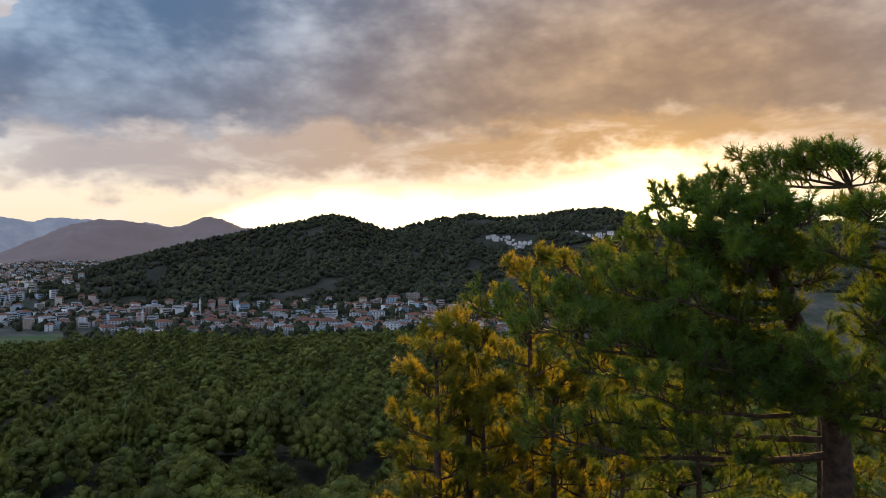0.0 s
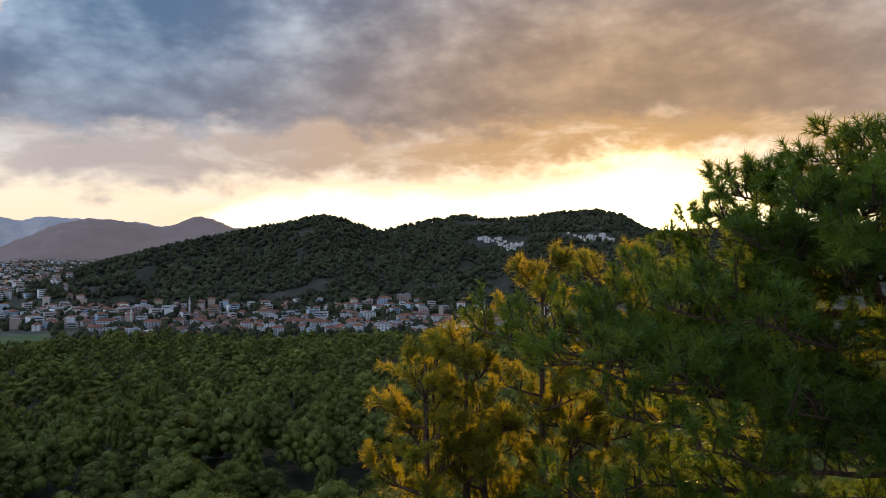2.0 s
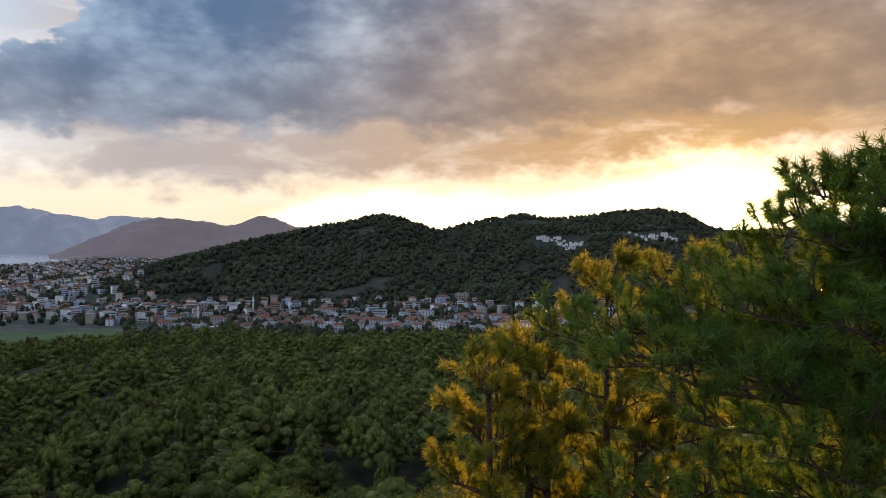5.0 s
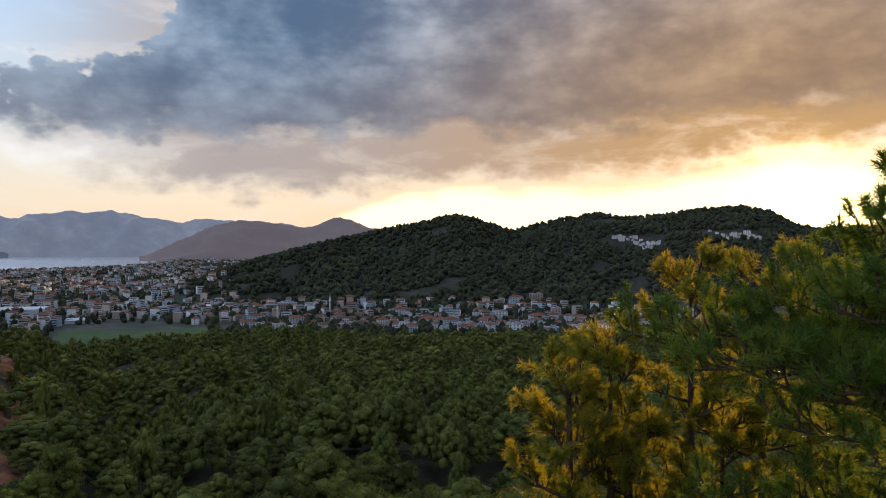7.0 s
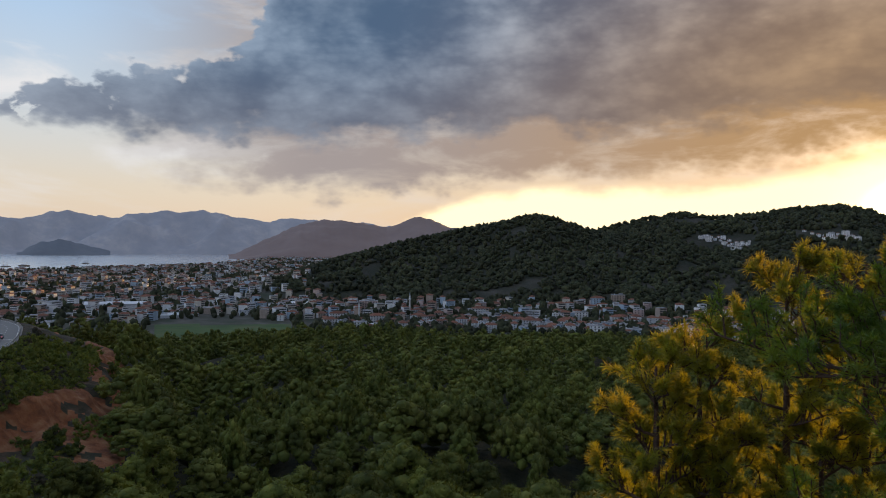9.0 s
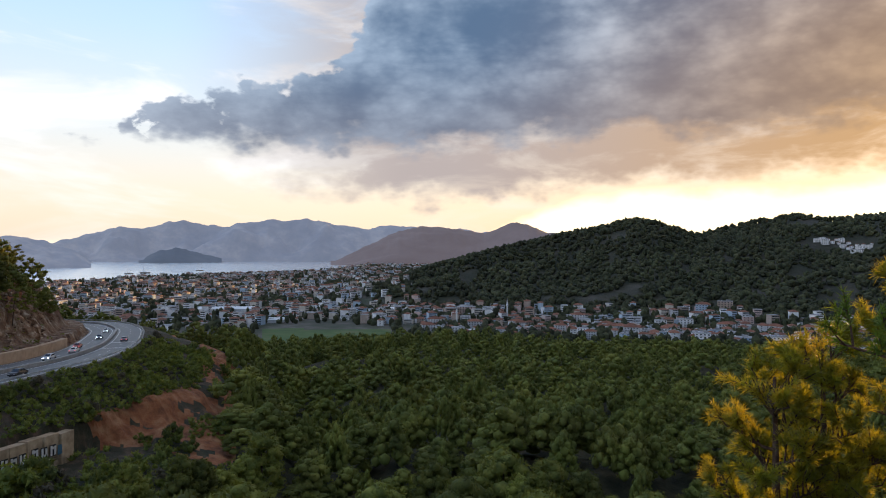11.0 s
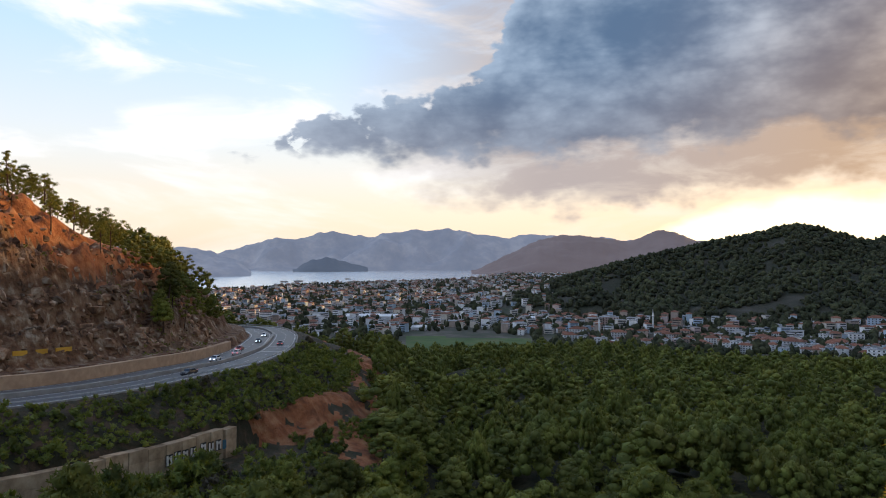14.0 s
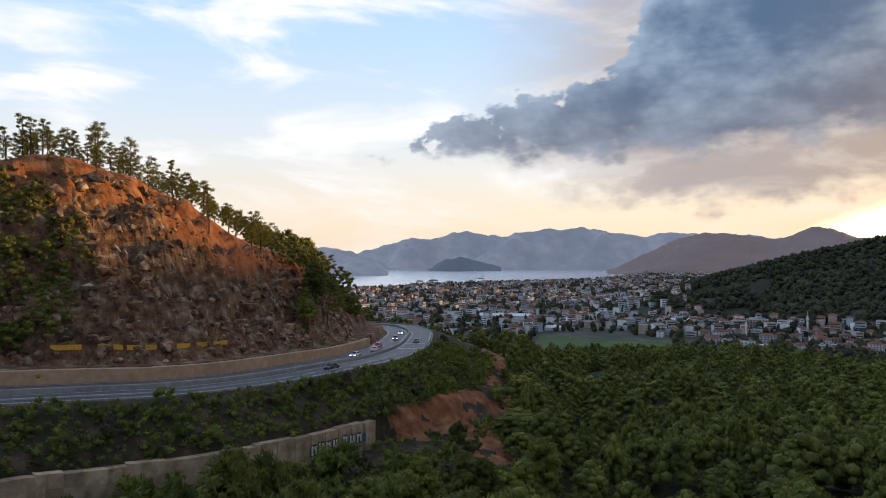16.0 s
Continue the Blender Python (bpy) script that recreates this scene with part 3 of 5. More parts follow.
M_SHRUB = material("shrub_leaves", [(0.055, 0.075, 0.018), (0.10, 0.135, 0.028), (0.17, 0.19, 0.045)], 0.6, 0.85, spread=0.4, mottle=0.3, mottle_scale=0.06, translucent=0.25, coords="World")
M_DRY = material("dry_shrub", [(0.05, 0.045, 0.03), (0.10, 0.085, 0.055)], 1.0, 0.9, spread=0.3, translucent=0.1)

KINDS = []
for k, (w, h, b, tall) in enumerate([(8.0, 8.2, 3.2, 10.5), (9.4, 7.6, 3.6, 10.5), (7.0, 9.2, 2.8, 11), (8.6, 8.6, 3.0, 10.5), (6.4, 8.4, 2.8, 10), (10.2, 8.0, 3.4, 10.5)]):
    core, spray = crown(100 + k, w, h, b, 42, 2700, 0.50, 0.22, 0.72)
    v, f = join([core, spray])
    stem = tube([(0, 0, -1.5), (0.1, 0.05, 2), (0.25, 0.1, b + 1), (0.1, 0.2, tall - 2.2)], [0.26, 0.22, 0.16, 0.05])
    KINDS.append((fast_mesh("crown", v, f, [M_PINE], None, True), fast_mesh("trunk", *stem, [M_BARK], None, True)))


def part(name, data, parent, label=""):
    ob = new(name, data)
    ob.parent = parent
    return tagged(ob, label) if label else ob


def pine(kind, x, y, z, turn, size, lean=0.0, label="", group="pines of the wooded slope"):
    ob = new("pine_tree")
    crown_data, stem_data = KINDS[kind]
    part("trunk", stem_data, ob)
    part("crown", crown_data, ob)
    ob.matrix_basis = pose(x, y, z, lean, 0, turn) @ Matrix.Diagonal((size, size, size * random.uniform(0.9, 1.12), 1))
    return tagged(ob, label or "dark green pine with a rounded crown in the wood", "tree", group)


def scatter(az0, az1, r0, r1, gap, seed, jitter=0.42):
    """Places on rings, shifted at random."""
    rng = np.random.default_rng(seed)
    out = []
    r = r0
    while r < r1:
        n = max(1, int(radians(az1 - az0) * r / gap))
        a = np.linspace(az0, az1, n) + rng.uniform(-jitter, jitter, n) * (az1 - az0) / n
        rr = r + rng.uniform(-jitter, jitter, n) * gap
        out.append(np.stack([-np.sin(np.radians(a)) * rr, np.cos(np.radians(a)) * rr], 1))
        r += gap * 0.87
    return np.concatenate(out)


def place_template(rng, v, f, xyz, size, high=None):
    """Many turned and scaled copies of one template as one mesh."""
    n = len(xyz)
    a = rng.uniform(0, 2 * np.pi, n)
    c, s = np.cos(a)[:, None], np.sin(a)[:, None]
    sz = np.asarray(size)[:, None]
    hz = sz if high is None else np.asarray(high)[:, None]
    X = (v[None, :, 0] * c - v[None, :, 1] * s) * sz + xyz[:, 0:1]
    Y = (v[None, :, 0] * s + v[None, :, 1] * c) * sz + xyz[:, 1:2]
    Z = v[None, :, 2] * hz + xyz[:, 2:3]
    V = np.stack([X, Y, Z], -1).reshape(-1, 3)
    F = (f[None] + (np.arange(n) * len(v))[:, None, None]).reshape(-1, 3)
    return V, F


# ---- the wood below the viewpoint ----
def clearing(x, y):
    """Bare patches and the strip kept free of trees by the road."""
    az, r = np.degrees(np.arctan2(-x, y)), np.hypot(x, y)
    d, i = road_frame(x, y)
    road = (d > -(foot_of(ROAD_AZ[i]) + np.where(ROAD_AZ[i] > WALL_RAZ, 27, 19) + 4 * fbm(x, y, 10, 2, 5))) & (az > 40) & (r < 420)
    gap = fbm(x, y, 26, 3, 81) > 0.60
    return road | gap


def build_wood():
    p = scatter(-30, 62, 58, 175, 7.7, 5, 0.68)
    p = p[~clearing(p[:, 0], p[:, 1])]
    z = land(p[:, 0], p[:, 1])
    r = np.hypot(p[:, 0], p[:, 1])
    order = np.argsort(r)
    near = order[:220]
    rng = random.Random(4)
    for i in near:
        pine(rng.randrange(6), p[i, 0], p[i, 1], z[i] - rng.uniform(0.1, 1.2), rng.uniform(0, 360), rng.choice([0.55, 0.8, 0.95, 1.1, 1.25, 1.45]) * rng.uniform(0.9, 1.1), rng.uniform(-4, 4))
    rest = order[220:]
    q = scatter(-30, 60, 172, 540, 8.6, 6, 0.8)
    q = q[~clearing(q[:, 0], q[:, 1])]
    xy = np.concatenate([p[rest], q])
    zz = land(xy[:, 0], xy[:, 1])
    rr = np.hypot(xy[:, 0], xy[:, 1])
    g = np.random.default_rng(8)
    parts = []
    for lo, hi, lobes, tufts, ln, bl in ((0, 170, 32, 900, 0.66, 0.34), (170, 260, 22, 400, 0.85, 0.48), (260, 640, 13, 100, 1.15, 0.75)):
        for k in range(3):
            sel = np.where((rr >= lo) & (rr < hi) & (np.arange(len(xy)) % 3 == k))[0]
            if not len(sel):
                continue
            core, spray = crown(300 + k + lobes, 8.8, 8.4, 3.0, lobes, tufts, ln, bl, 0.8)
            v, f = join([core, spray])
            parts.append(place_template(g, v, f, np.column_stack([xy[sel], zz[sel] - 0.3]), g.choice([0.6, 0.85, 1.0, 1.2, 1.45], len(sel)) * g.uniform(0.9, 1.1, len(sel)), g.uniform(0.55, 1.5, len(sel))))
    v, f = join(parts)
    ob = new("woodland", fast_mesh("woodland", v, f, [M_PINES], None, True))
    tagged(ob, "dense green pine wood on the slope below", "trees", kind="stuff")


build_wood()


def build_hill_wood():
    g = np.random.default_rng(12)
    p = scatter(-30, 29, 1075, 1780, 9.6, 13, 1.0)
    z = land(p[:, 0], p[:, 1])
    az, r = np.degrees(np.arctan2(-p[:, 0], p[:, 1])), np.hypot(p[:, 0], p[:, 1])
    bare = (fbm(p[:, 0], p[:, 1], 60, 3, 91) > 0.38) | (fbm(p[:, 0], p[:, 1], 22, 2, 93) > 0.44)
    el = np.degrees(np.arctan2(z - EYE_Z, r))
    villas = ((np.abs(az + 5.2) < 2.2) & (np.abs(el - 0.05) < 0.55)) | ((np.abs(az + 12) < 2.0) & (np.abs(el - 0.65) < 0.3))
    keep = (z > 17) & ~bare & ~villas & ((r < 1560) | (r < np.interp(az, [-60, -16, 1, 7, 20, 26], [1330, 1730, 1670, 1510, 1430, 1360])))
    p, z = p[keep], z[keep]
    blob = []
    for c, s in (((0, 0, 0.45), 0.62), ((0.35, 0.1, 0.75), 0.42), ((-0.3, 0.2, 0.70), 0.44)):
        blob.append((ICO_V[:] * s * g.uniform(0.75, 1.2, (len(ICO_V), 1)) + np.array(c), ICO_F))
    v, f = join(blob[:2])
    V, F = place_template(g, v, f, np.column_stack([p, z - 0.6]), g.uniform(4.6, 10.5, len(p)), g.uniform(4.0, 10.5, len(p)))
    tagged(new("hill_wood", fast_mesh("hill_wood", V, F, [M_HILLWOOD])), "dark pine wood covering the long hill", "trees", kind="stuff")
    # scrub on the mid mountain and trees between the houses of the plain
    q = scatter(-10, 52, 720, 3400, 17, 14, 1.2)
    az, r = np.degrees(np.arctan2(-q[:, 0], q[:, 1])), np.hypot(q[:, 0], q[:, 1])
    zq = land(q[:, 0], q[:, 1])
    keep = (zq > 0) & (zq < 22) & (fbm(q[:, 0], q[:, 1], 90, 3, 95) > -0.34) & ~((az > 26) & (az < 38.5) & (r < 960)) 
    q, zq = q[keep], zq[keep]
    v, f = blob[0]
    V, F = place_template(g, v, f, np.column_stack([q, zq - 0.4]), g.uniform(3.5, 8.0, len(q)), g.uniform(5.0, 11.0, len(q)))
    w = scatter(-9, 30, 800, 1095, 11.5, 15, 1.2)
    zw = land(w[:, 0], w[:, 1])
    aw, rw = np.degrees(np.arctan2(-w[:, 0], w[:, 1])), np.hypot(w[:, 0], w[:, 1])
    kw = (zw < 24) & (fbm(w[:, 0], w[:, 1], 50, 3, 97) > -0.22) & ~((aw > 28) & (rw < 930))
    V2, F2 = place_template(g, v, f, np.column_stack([w[kw], zw[kw] - 0.4]), g.uniform(4.5, 9.0, kw.sum()), g.uniform(6.0, 12.0, kw.sum()))
    V, F = join([(V, F), (V2, F2)])
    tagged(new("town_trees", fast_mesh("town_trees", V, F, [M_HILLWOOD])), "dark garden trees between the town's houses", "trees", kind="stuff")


build_hill_wood()


# ---- the spur beside the road ----
def tall_pine_kind(seed, w, h, base):
    """A thin pine with a bare stem and a few airy tufts of crown at the limb ends."""
    rng = np.random.default_rng(seed)
    top = base + h
    limbs = [tube([(0, 0, -1.5), (0.2, 0.05, base * 0.5), (0.1, 0.25, base + h * 0.4), (0.2, 0.1, top - 0.5)], [0.20, 0.16, 0.11, 0.04], 6)]
    bits = []
    n = 13
    for i in range(n):
        u = (i + 0.5) / n
        a = i * 2.4 + rng.uniform(-0.5, 0.5)
        z0 = base * 0.85 + (top - base * 0.85) * u
        out = w * 0.5 * (1.0 - 0.75 * u ** 1.6) * rng.uniform(0.5, 1.05)
        end = np.array([math.cos(a) * out, math.sin(a) * out, z0 + 0.55 * out * rng.uniform(0.4, 1.0)])
        limbs.append(tube([(0.1, 0.12, z0 - 0.3), end * (0.55, 0.55, 0) + (0, 0, z0), end], [0.06, 0.045, 0.02], 4))
        r = w * rng.uniform(0.11, 0.18)
        sc = np.array([r, r, r * 0.6])
        bits.append((ICO_V * sc * 0.40 * rng.uniform(0.8, 1.15, (len(ICO_V), 1)) + end, ICO_F))
        m = unit(rng, 80)
        bits.append(tuft_tris(rng, end + m * sc * rng.uniform(0.4, 1.2, (80, 1)), unit(rng, 80), 0.5, 0.15))
    return fast_mesh("crown", *join(bits), [M_PINE], None, True), fast_mesh("trunk", *join(limbs), [M_BARK], None, True)


for k, (w, h, b) in enumerate([(5.0, 4.4, 4.6), (4.2, 5.2, 3.6), (5.6, 4.0, 5.4), (3.6, 6.0, 2.6)]):
    KINDS.append(tall_pine_kind(500 + k, w, h, b))


LIGHT = fast_mesh("crown", *join(crown(320, 7.6, 8.6, 1.6, 11, 190, 1.0, 0.5)), [M_PINES], None, True)


def merged(name, label, placed, mat):
    """Trees past counting, joined: (kind, place, turn, size) each."""
    vs = []
    for kind, x, y, z, turn, size in placed:
        me = KINDS[kind][0] if kind > 5 else LIGHT
        v = np.empty(len(me.vertices) * 3, np.float32)
        me.vertices.foreach_get("co", v)
        f = np.empty(len(me.polygons) * 3, np.int32)
        me.loops.foreach_get("vertex_index", f)
        v = v.reshape(-1, 3) * size
        c, s = math.cos(radians(turn)), math.sin(radians(turn))
        vs.append((np.column_stack([v[:, 0] * c - v[:, 1] * s + x, v[:, 0] * s + v[:, 1] * c + y, v[:, 2] + z]), f.reshape(-1, 3)))
    tagged(new(name, fast_mesh(name, *join(vs), [mat], None, True)), label, "trees", kind="stuff")


def build_spur_trees():
    rng = random.Random(21)
    p = scatter(49, 84, 150, 330, 5.6, 22, 0.8)
    d, i = road_frame(p[:, 0], p[:, 1])
    z = land(p[:, 0], p[:, 1])
    az, r = np.degrees(np.arctan2(-p[:, 0], p[:, 1])), np.hypot(p[:, 0], p[:, 1])
    top = spur_top(az)
    n = 0
    rest = []
    for k in np.argsort(r):
        on_top = z[k] > top[k] - 4.5
        if d[k] < 19 or (az[k] > 57 and not on_top):
            continue
        if az[k] > 62 and rng.random() < 0.35:
            continue
        kind = rng.choice([6, 7, 8, 9]) if az[k] > 59 else rng.choice([0, 2, 4, 4, 7])
        size = rng.uniform(0.6, 1.25) if kind > 5 else rng.uniform(0.7, 1.15)
        turn = rng.uniform(0, 360)
        if n < 75:
            pine(kind, p[k, 0], p[k, 1], z[k] - 0.3, turn, size, rng.uniform(-6, 6), "tall thin pine on the top of the rock cutting" if kind > 5 else "dark pine on the spur above the road", "pines on the spur")
        elif n < 300:
            rest.append((kind, p[k, 0], p[k, 1], z[k] - 0.3, turn, size))
        n += 1
    # the darker wooded side of the cutting
    q = scatter(70.5, 84, 150, 230, 3.4, 23)
    dq, _ = road_frame(q[:, 0], q[:, 1])
    zq = land(q[:, 0], q[:, 1])
    aq = np.degrees(np.arctan2(-q[:, 0], q[:, 1]))
    for k in range(len(q)):
        edge = np.interp(zq[k], [88, 95, 105, 112, 122], [75.6, 73.6, 71.8, 72.4, 75.5])
        if dq[k] > 17 and zq[k] < 123 and aq[k] > edge + rng.uniform(-0.6, 0.6):
            rest.append((rng.choice([0, 2, 4]), q[k, 0], q[k, 1], zq[k] - 1.2, rng.uniform(0, 360), rng.uniform(0.45, 0.85)))
    merged("spur_wood", "dark pine wood on the flank of the spur", rest, M_PINES)


build_spur_trees()

SHRUBS = []
for k in range(5):
    core, spray = crown(700 + k, 3.0, 2.0, -0.1, 7, 300, 0.42, 0.19, 0.9)
    SHRUBS.append(fast_mesh("shrub", *join([core, spray]), [M_SHRUB if k < 4 else M_DRY]))


def build_shrubs():
    rng = random.Random(31)
    p = scatter(38, 84, 85, 250, 2.0, 32, 0.8)
    d, i = road_frame(p[:, 0], p[:, 1])
    z = land(p[:, 0], p[:, 1])
    foot = foot_of(ROAD_AZ[i])
    thick = fbm(p[:, 0], p[:, 1], 12, 3, 33)
    picked = [k for k in range(len(p)) if ((-d[k] > 11.5 and -d[k] < foot[k] - 1.5 and thick[k] > -0.5) or (-d[k] > foot[k] + 2.4 and -d[k] < foot[k] + 27 and thick[k] > (-0.1 if ROAD_AZ[i[k]] > WALL_RAZ - 1 else 0.2) and (-d[k] > foot[k] + 2.6 or ROAD_AZ[i[k]] < WALL_RAZ - 1)))]
    rng.shuffle(picked)
    rest = []
    for n, k in enumerate(picked):
        size = rng.uniform(0.5, 1.2) if rng.random() < 0.7 else rng.uniform(1.1, 1.8)
        if n < 295:
            ob = new("shrub", SHRUBS[rng.randrange(5)])
            ob.matrix_basis = pose(p[k, 0], p[k, 1], z[k] - 0.15, 0, 0, rng.uniform(0, 360)) @ Matrix.Diagonal((size, size, size * rng.uniform(0.8, 1.4), 1))
            tagged(ob, "green shrub on the bank below the road", "shrub", "shrubs on the road bank")
        else:
            rest.append((p[k, 0], p[k, 1], z[k] - 0.15, size))
    # tall bushes in front of the lower wall
    for _ in range(24):
        t = rng.uniform(ROAD_S[34], ROAD_S[55])
        k = int(np.argmin(np.abs(ROAD_S - t)))
        off = -float(foot_of(ROAD_AZ[k])) - rng.uniform(3.0, 9.0)
        x, y = ROAD_LINE[k, 0] - ROAD_TAN[k, 1] * off, ROAD_LINE[k, 1] + ROAD_TAN[k, 0] * off
        size = rng.uniform(1.8, 3.2)
        ob = new("shrub", SHRUBS[rng.randrange(4)])
        ob.matrix_basis = pose(x, y, land_z(x, y) - 0.3, 0, 0, rng.uniform(0, 360)) @ Matrix.Diagonal((size, size, size * rng.uniform(0.9, 1.3), 1))
        tagged(ob, "tall dark shrub in front of the concrete wall", "shrub", "shrubs below the wall")
    # low growth on the ledges of the cutting
    q = scatter(52, 84, 145, 250, 2.6, 34)
    dq, _ = road_frame(q[:, 0], q[:, 1])
    zq = land(q[:, 0], q[:, 1])
    th = fbm(q[:, 0], q[:, 1], 9, 3, 35)
    for k in range(len(q)):
        if dq[k] > 12 and th[k] > 0.16:
            rest.append((q[k, 0], q[k, 1], zq[k] - 0.2, rng.uniform(0.25, 0.6)))
    # scrub on the slope between viewpoint and wood
    s = scatter(-12, 90, 22, 66, 4.2, 36)
    zs = land(s[:, 0], s[:, 1])
    for k in range(len(s)):
        rest.append((s[k, 0], s[k, 1], zs[k] - 0.2, rng.uniform(0.3, 0.7)))
    rest = np.array(rest)
    g = np.random.default_rng(37)
    core, spray = crown(710, 3.0, 2.0, -0.1, 4, 64, 0.6, 0.26, 0.9)
    v, f = join([core, spray])
    V, F = place_template(g, v, f, rest[:, :3], rest[:, 3])
    tagged(new("scrub", fast_mesh("scrub", V, F, [M_SHRUB])), "low green scrub on the slopes and ledges", "shrubs", kind="stuff")


build_shrubs()


def build_rocks():
    """Broken rock standing out of the cutting's face."""
    g = np.random.default_rng(43)
    p = scatter(52, 77, 140, 240, 1.35, 45, 1.0)
    d, i = road_frame(p[:, 0], p[:, 1])
    z = land(p[:, 0], p[:, 1])
    az = np.degrees(np.arctan2(-p[:, 0], p[:, 1]))
    keep = (d > 15.5) & (z < spur_top(az) - 1.5) & (fbm(p[:, 0], p[:, 1], 14, 3, 46) + g.uniform(-0.35, 0.35, len(p)) > -0.2)
    p, z = p[keep], z[keep]
    vs = []
    for k in range(len(p)):
        size = 0.35 + 1.5 * g.uniform() ** 2.6
        v = ICO_V * g.uniform(0.45, 1.35, (len(ICO_V), 1)) * (size * g.uniform(0.5, 1.5), size * g.uniform(0.5, 1.5), size * g.uniform(0.5, 1.2))
        a = g.uniform(0, 6.28)
        c, s = math.cos(a), math.sin(a)
        vs.append((np.column_stack([v[:, 0] * c - v[:, 1] * s + p[k, 0], v[:, 0] * s + v[:, 1] * c + p[k, 1], v[:, 2] + z[k] - 0.15 * size]), ICO_F))
    m = material("broken_rock", [(0.065, 0.038, 0.024), (0.22, 0.12, 0.065), (0.46, 0.37, 0.27)], 0.45, 0.92, 0.6, 2.5, spread=0.55, island=True, coords="World")
    tagged(new("rocks", fast_mesh("rocks", *join(vs), [m])), "broken brown and grey rock on the cutting", "rocks", kind="stuff")


build_rocks()


# ---- the road ----
M_LINE = material("road_paint", [(0.62, 0.62, 0.60), (0.78, 0.78, 0.76)], 3, 0.7)
M_STEEL = material("galvanised_steel", [(0.38, 0.39, 0.40), (0.52, 0.53, 0.54)], 2, 0.45, metal=0.8)
M_KERB = material("median_concrete", [(0.26, 0.25, 0.23), (0.38, 0.37, 0.35)], 0.8, 0.9, 0.3, 8, mottle=0.2, mottle_scale=0.1, coords="World")
M_YELLOW = material("yellow_panel", [(0.62, 0.33, 0.03), (0.74, 0.42, 0.05)], 0.8, 0.6, spread=0.15, mottle=0.2, mottle_scale=0.3)
M_DARK = material("dark_rubber", [(0.015, 0.015, 0.016), (0.03, 0.03, 0.03)], 5, 0.8)
M_GLASS = material("car_glass", [(0.02, 0.025, 0.03), (0.03, 0.035, 0.04)], 3, 0.08)


def road_at(s, off, up=0.0):
    """A place on the road: metres along it, metres to the uphill side, metres above it."""
    x, y = np.interp(s, ROAD_S, ROAD_LINE[:, 0]), np.interp(s, ROAD_S, ROAD_LINE[:, 1])
    tx, ty = np.interp(s, ROAD_S, ROAD_TAN[:, 0]), np.interp(s, ROAD_S, ROAD_TAN[:, 1])
    n = np.hypot(tx, ty)
    return np.stack([x - ty / n * off, y + tx / n * off, np.interp(s, ROAD_S, ROAD_ZS) + up + 0 * x], -1)


def road_s(az):
    """Metres along the road where it crosses the azimuth."""
    k = int(np.argmin(np.abs(ROAD_AZ[:90] - az)))
    return float(ROAD_S[k])


def heading(s):
    tx, ty = np.interp(s, ROAD_S, ROAD_TAN[:, 0]), np.interp(s, ROAD_S, ROAD_TAN[:, 1])
    return math.degrees(math.atan2(ty, tx))


def sweep(s0, s1, profile, step=2.0):
    """A cross-section of (offset, height) corners carried along the road, closed round and at both ends."""
    ss = np.arange(s0, s1, step)
    rows = np.stack([road_at(ss, o, h) for o, h in profile], 1)
    n, m = rows.shape[:2]
    i, j = np.meshgrid(np.arange(n - 1), np.arange(m), indexing="ij")
    j2 = (j + 1) % m
    q = np.stack([i * m + j, (i + 1) * m + j, (i + 1) * m + j2, i * m + j2], -1).reshape(-1, 4)
    f = np.concatenate([q[:, [0, 1, 2]], q[:, [0, 2, 3]]])
    fan = np.stack([np.zeros(m - 2, int), np.arange(1, m - 1), np.arange(2, m)], -1)
    return rows.reshape(-1, 3), np.concatenate([f, fan, fan[:, ::-1] + (n - 1) * m])


S0, S1 = 2.0, float(ROAD_S[-1]) - 2
tagged(new("road", fast_mesh("road", *sweep(S0, S1, [(-HALF, -0.3), (-HALF, 0.02), (HALF, 0.02), (HALF, -0.3)]), [M_ASPH])), "grey asphalt dual carriageway bending round the spur", "road", kind="structure")
road_marks = []
for off in (-8.3, -1.25, 1.25, 8.3):
    road_marks.append(sweep(S0, S1, [(off - 0.09, 0.0), (off - 0.09, 0.028), (off + 0.09, 0.028), (off + 0.09, 0.0)]))
for off in (-4.8, 4.8):
    for s in np.arange(S0, S1 - 6, 9.0):
        road_marks.append(sweep(s, s + 3.1, [(off - 0.07, 0.0), (off - 0.07, 0.028), (off + 0.07, 0.028), (off + 0.07, 0.0)], 1.0))
for s in (road_s(49.8), road_s(49.0)):
    road_marks.append(sweep(s, s + 0.9, [(-8.2, 0.0), (-8.2, 0.03), (-1.4, 0.03), (-1.4, 0.0)], 0.4))
tagged(new("road_marking", fast_mesh("road_marking", *join(road_marks), [M_LINE])), "white lane lines painted on the asphalt", "marking", kind="structure")


def concrete_wall(name, label, s0, s1, off, base, top, thick, mat, length=6.0, lip=0.0):
    """A wall cast in lengths, each a panel of its own with an open joint."""
    ob = tagged(new(name), label, "wall", kind="structure")
    for s in np.arange(s0, s1, length):
        dz = random.uniform(-0.04, 0.04)
        prof = [(off, base), (off, top + dz), (off + thick, top + dz), (off + thick, base)]
        part("panel", fast_mesh("panel", *sweep(s + 0.02, s + length + 0.03, prof, length / 3.0), [mat]), ob)
    return ob


concrete_wall("retaining_wall", "pale concrete retaining wall along the uphill road edge", road_s(96), road_s(49.6), HALF + 0.15, -0.3, 2.5, 1.6, M_CONC)
concrete_wall("median_barrier", "low grey concrete barrier between the carriageways", S0, S1 - 8, -0.35, 0.0, 0.82, 0.7, M_KERB, 8.0)

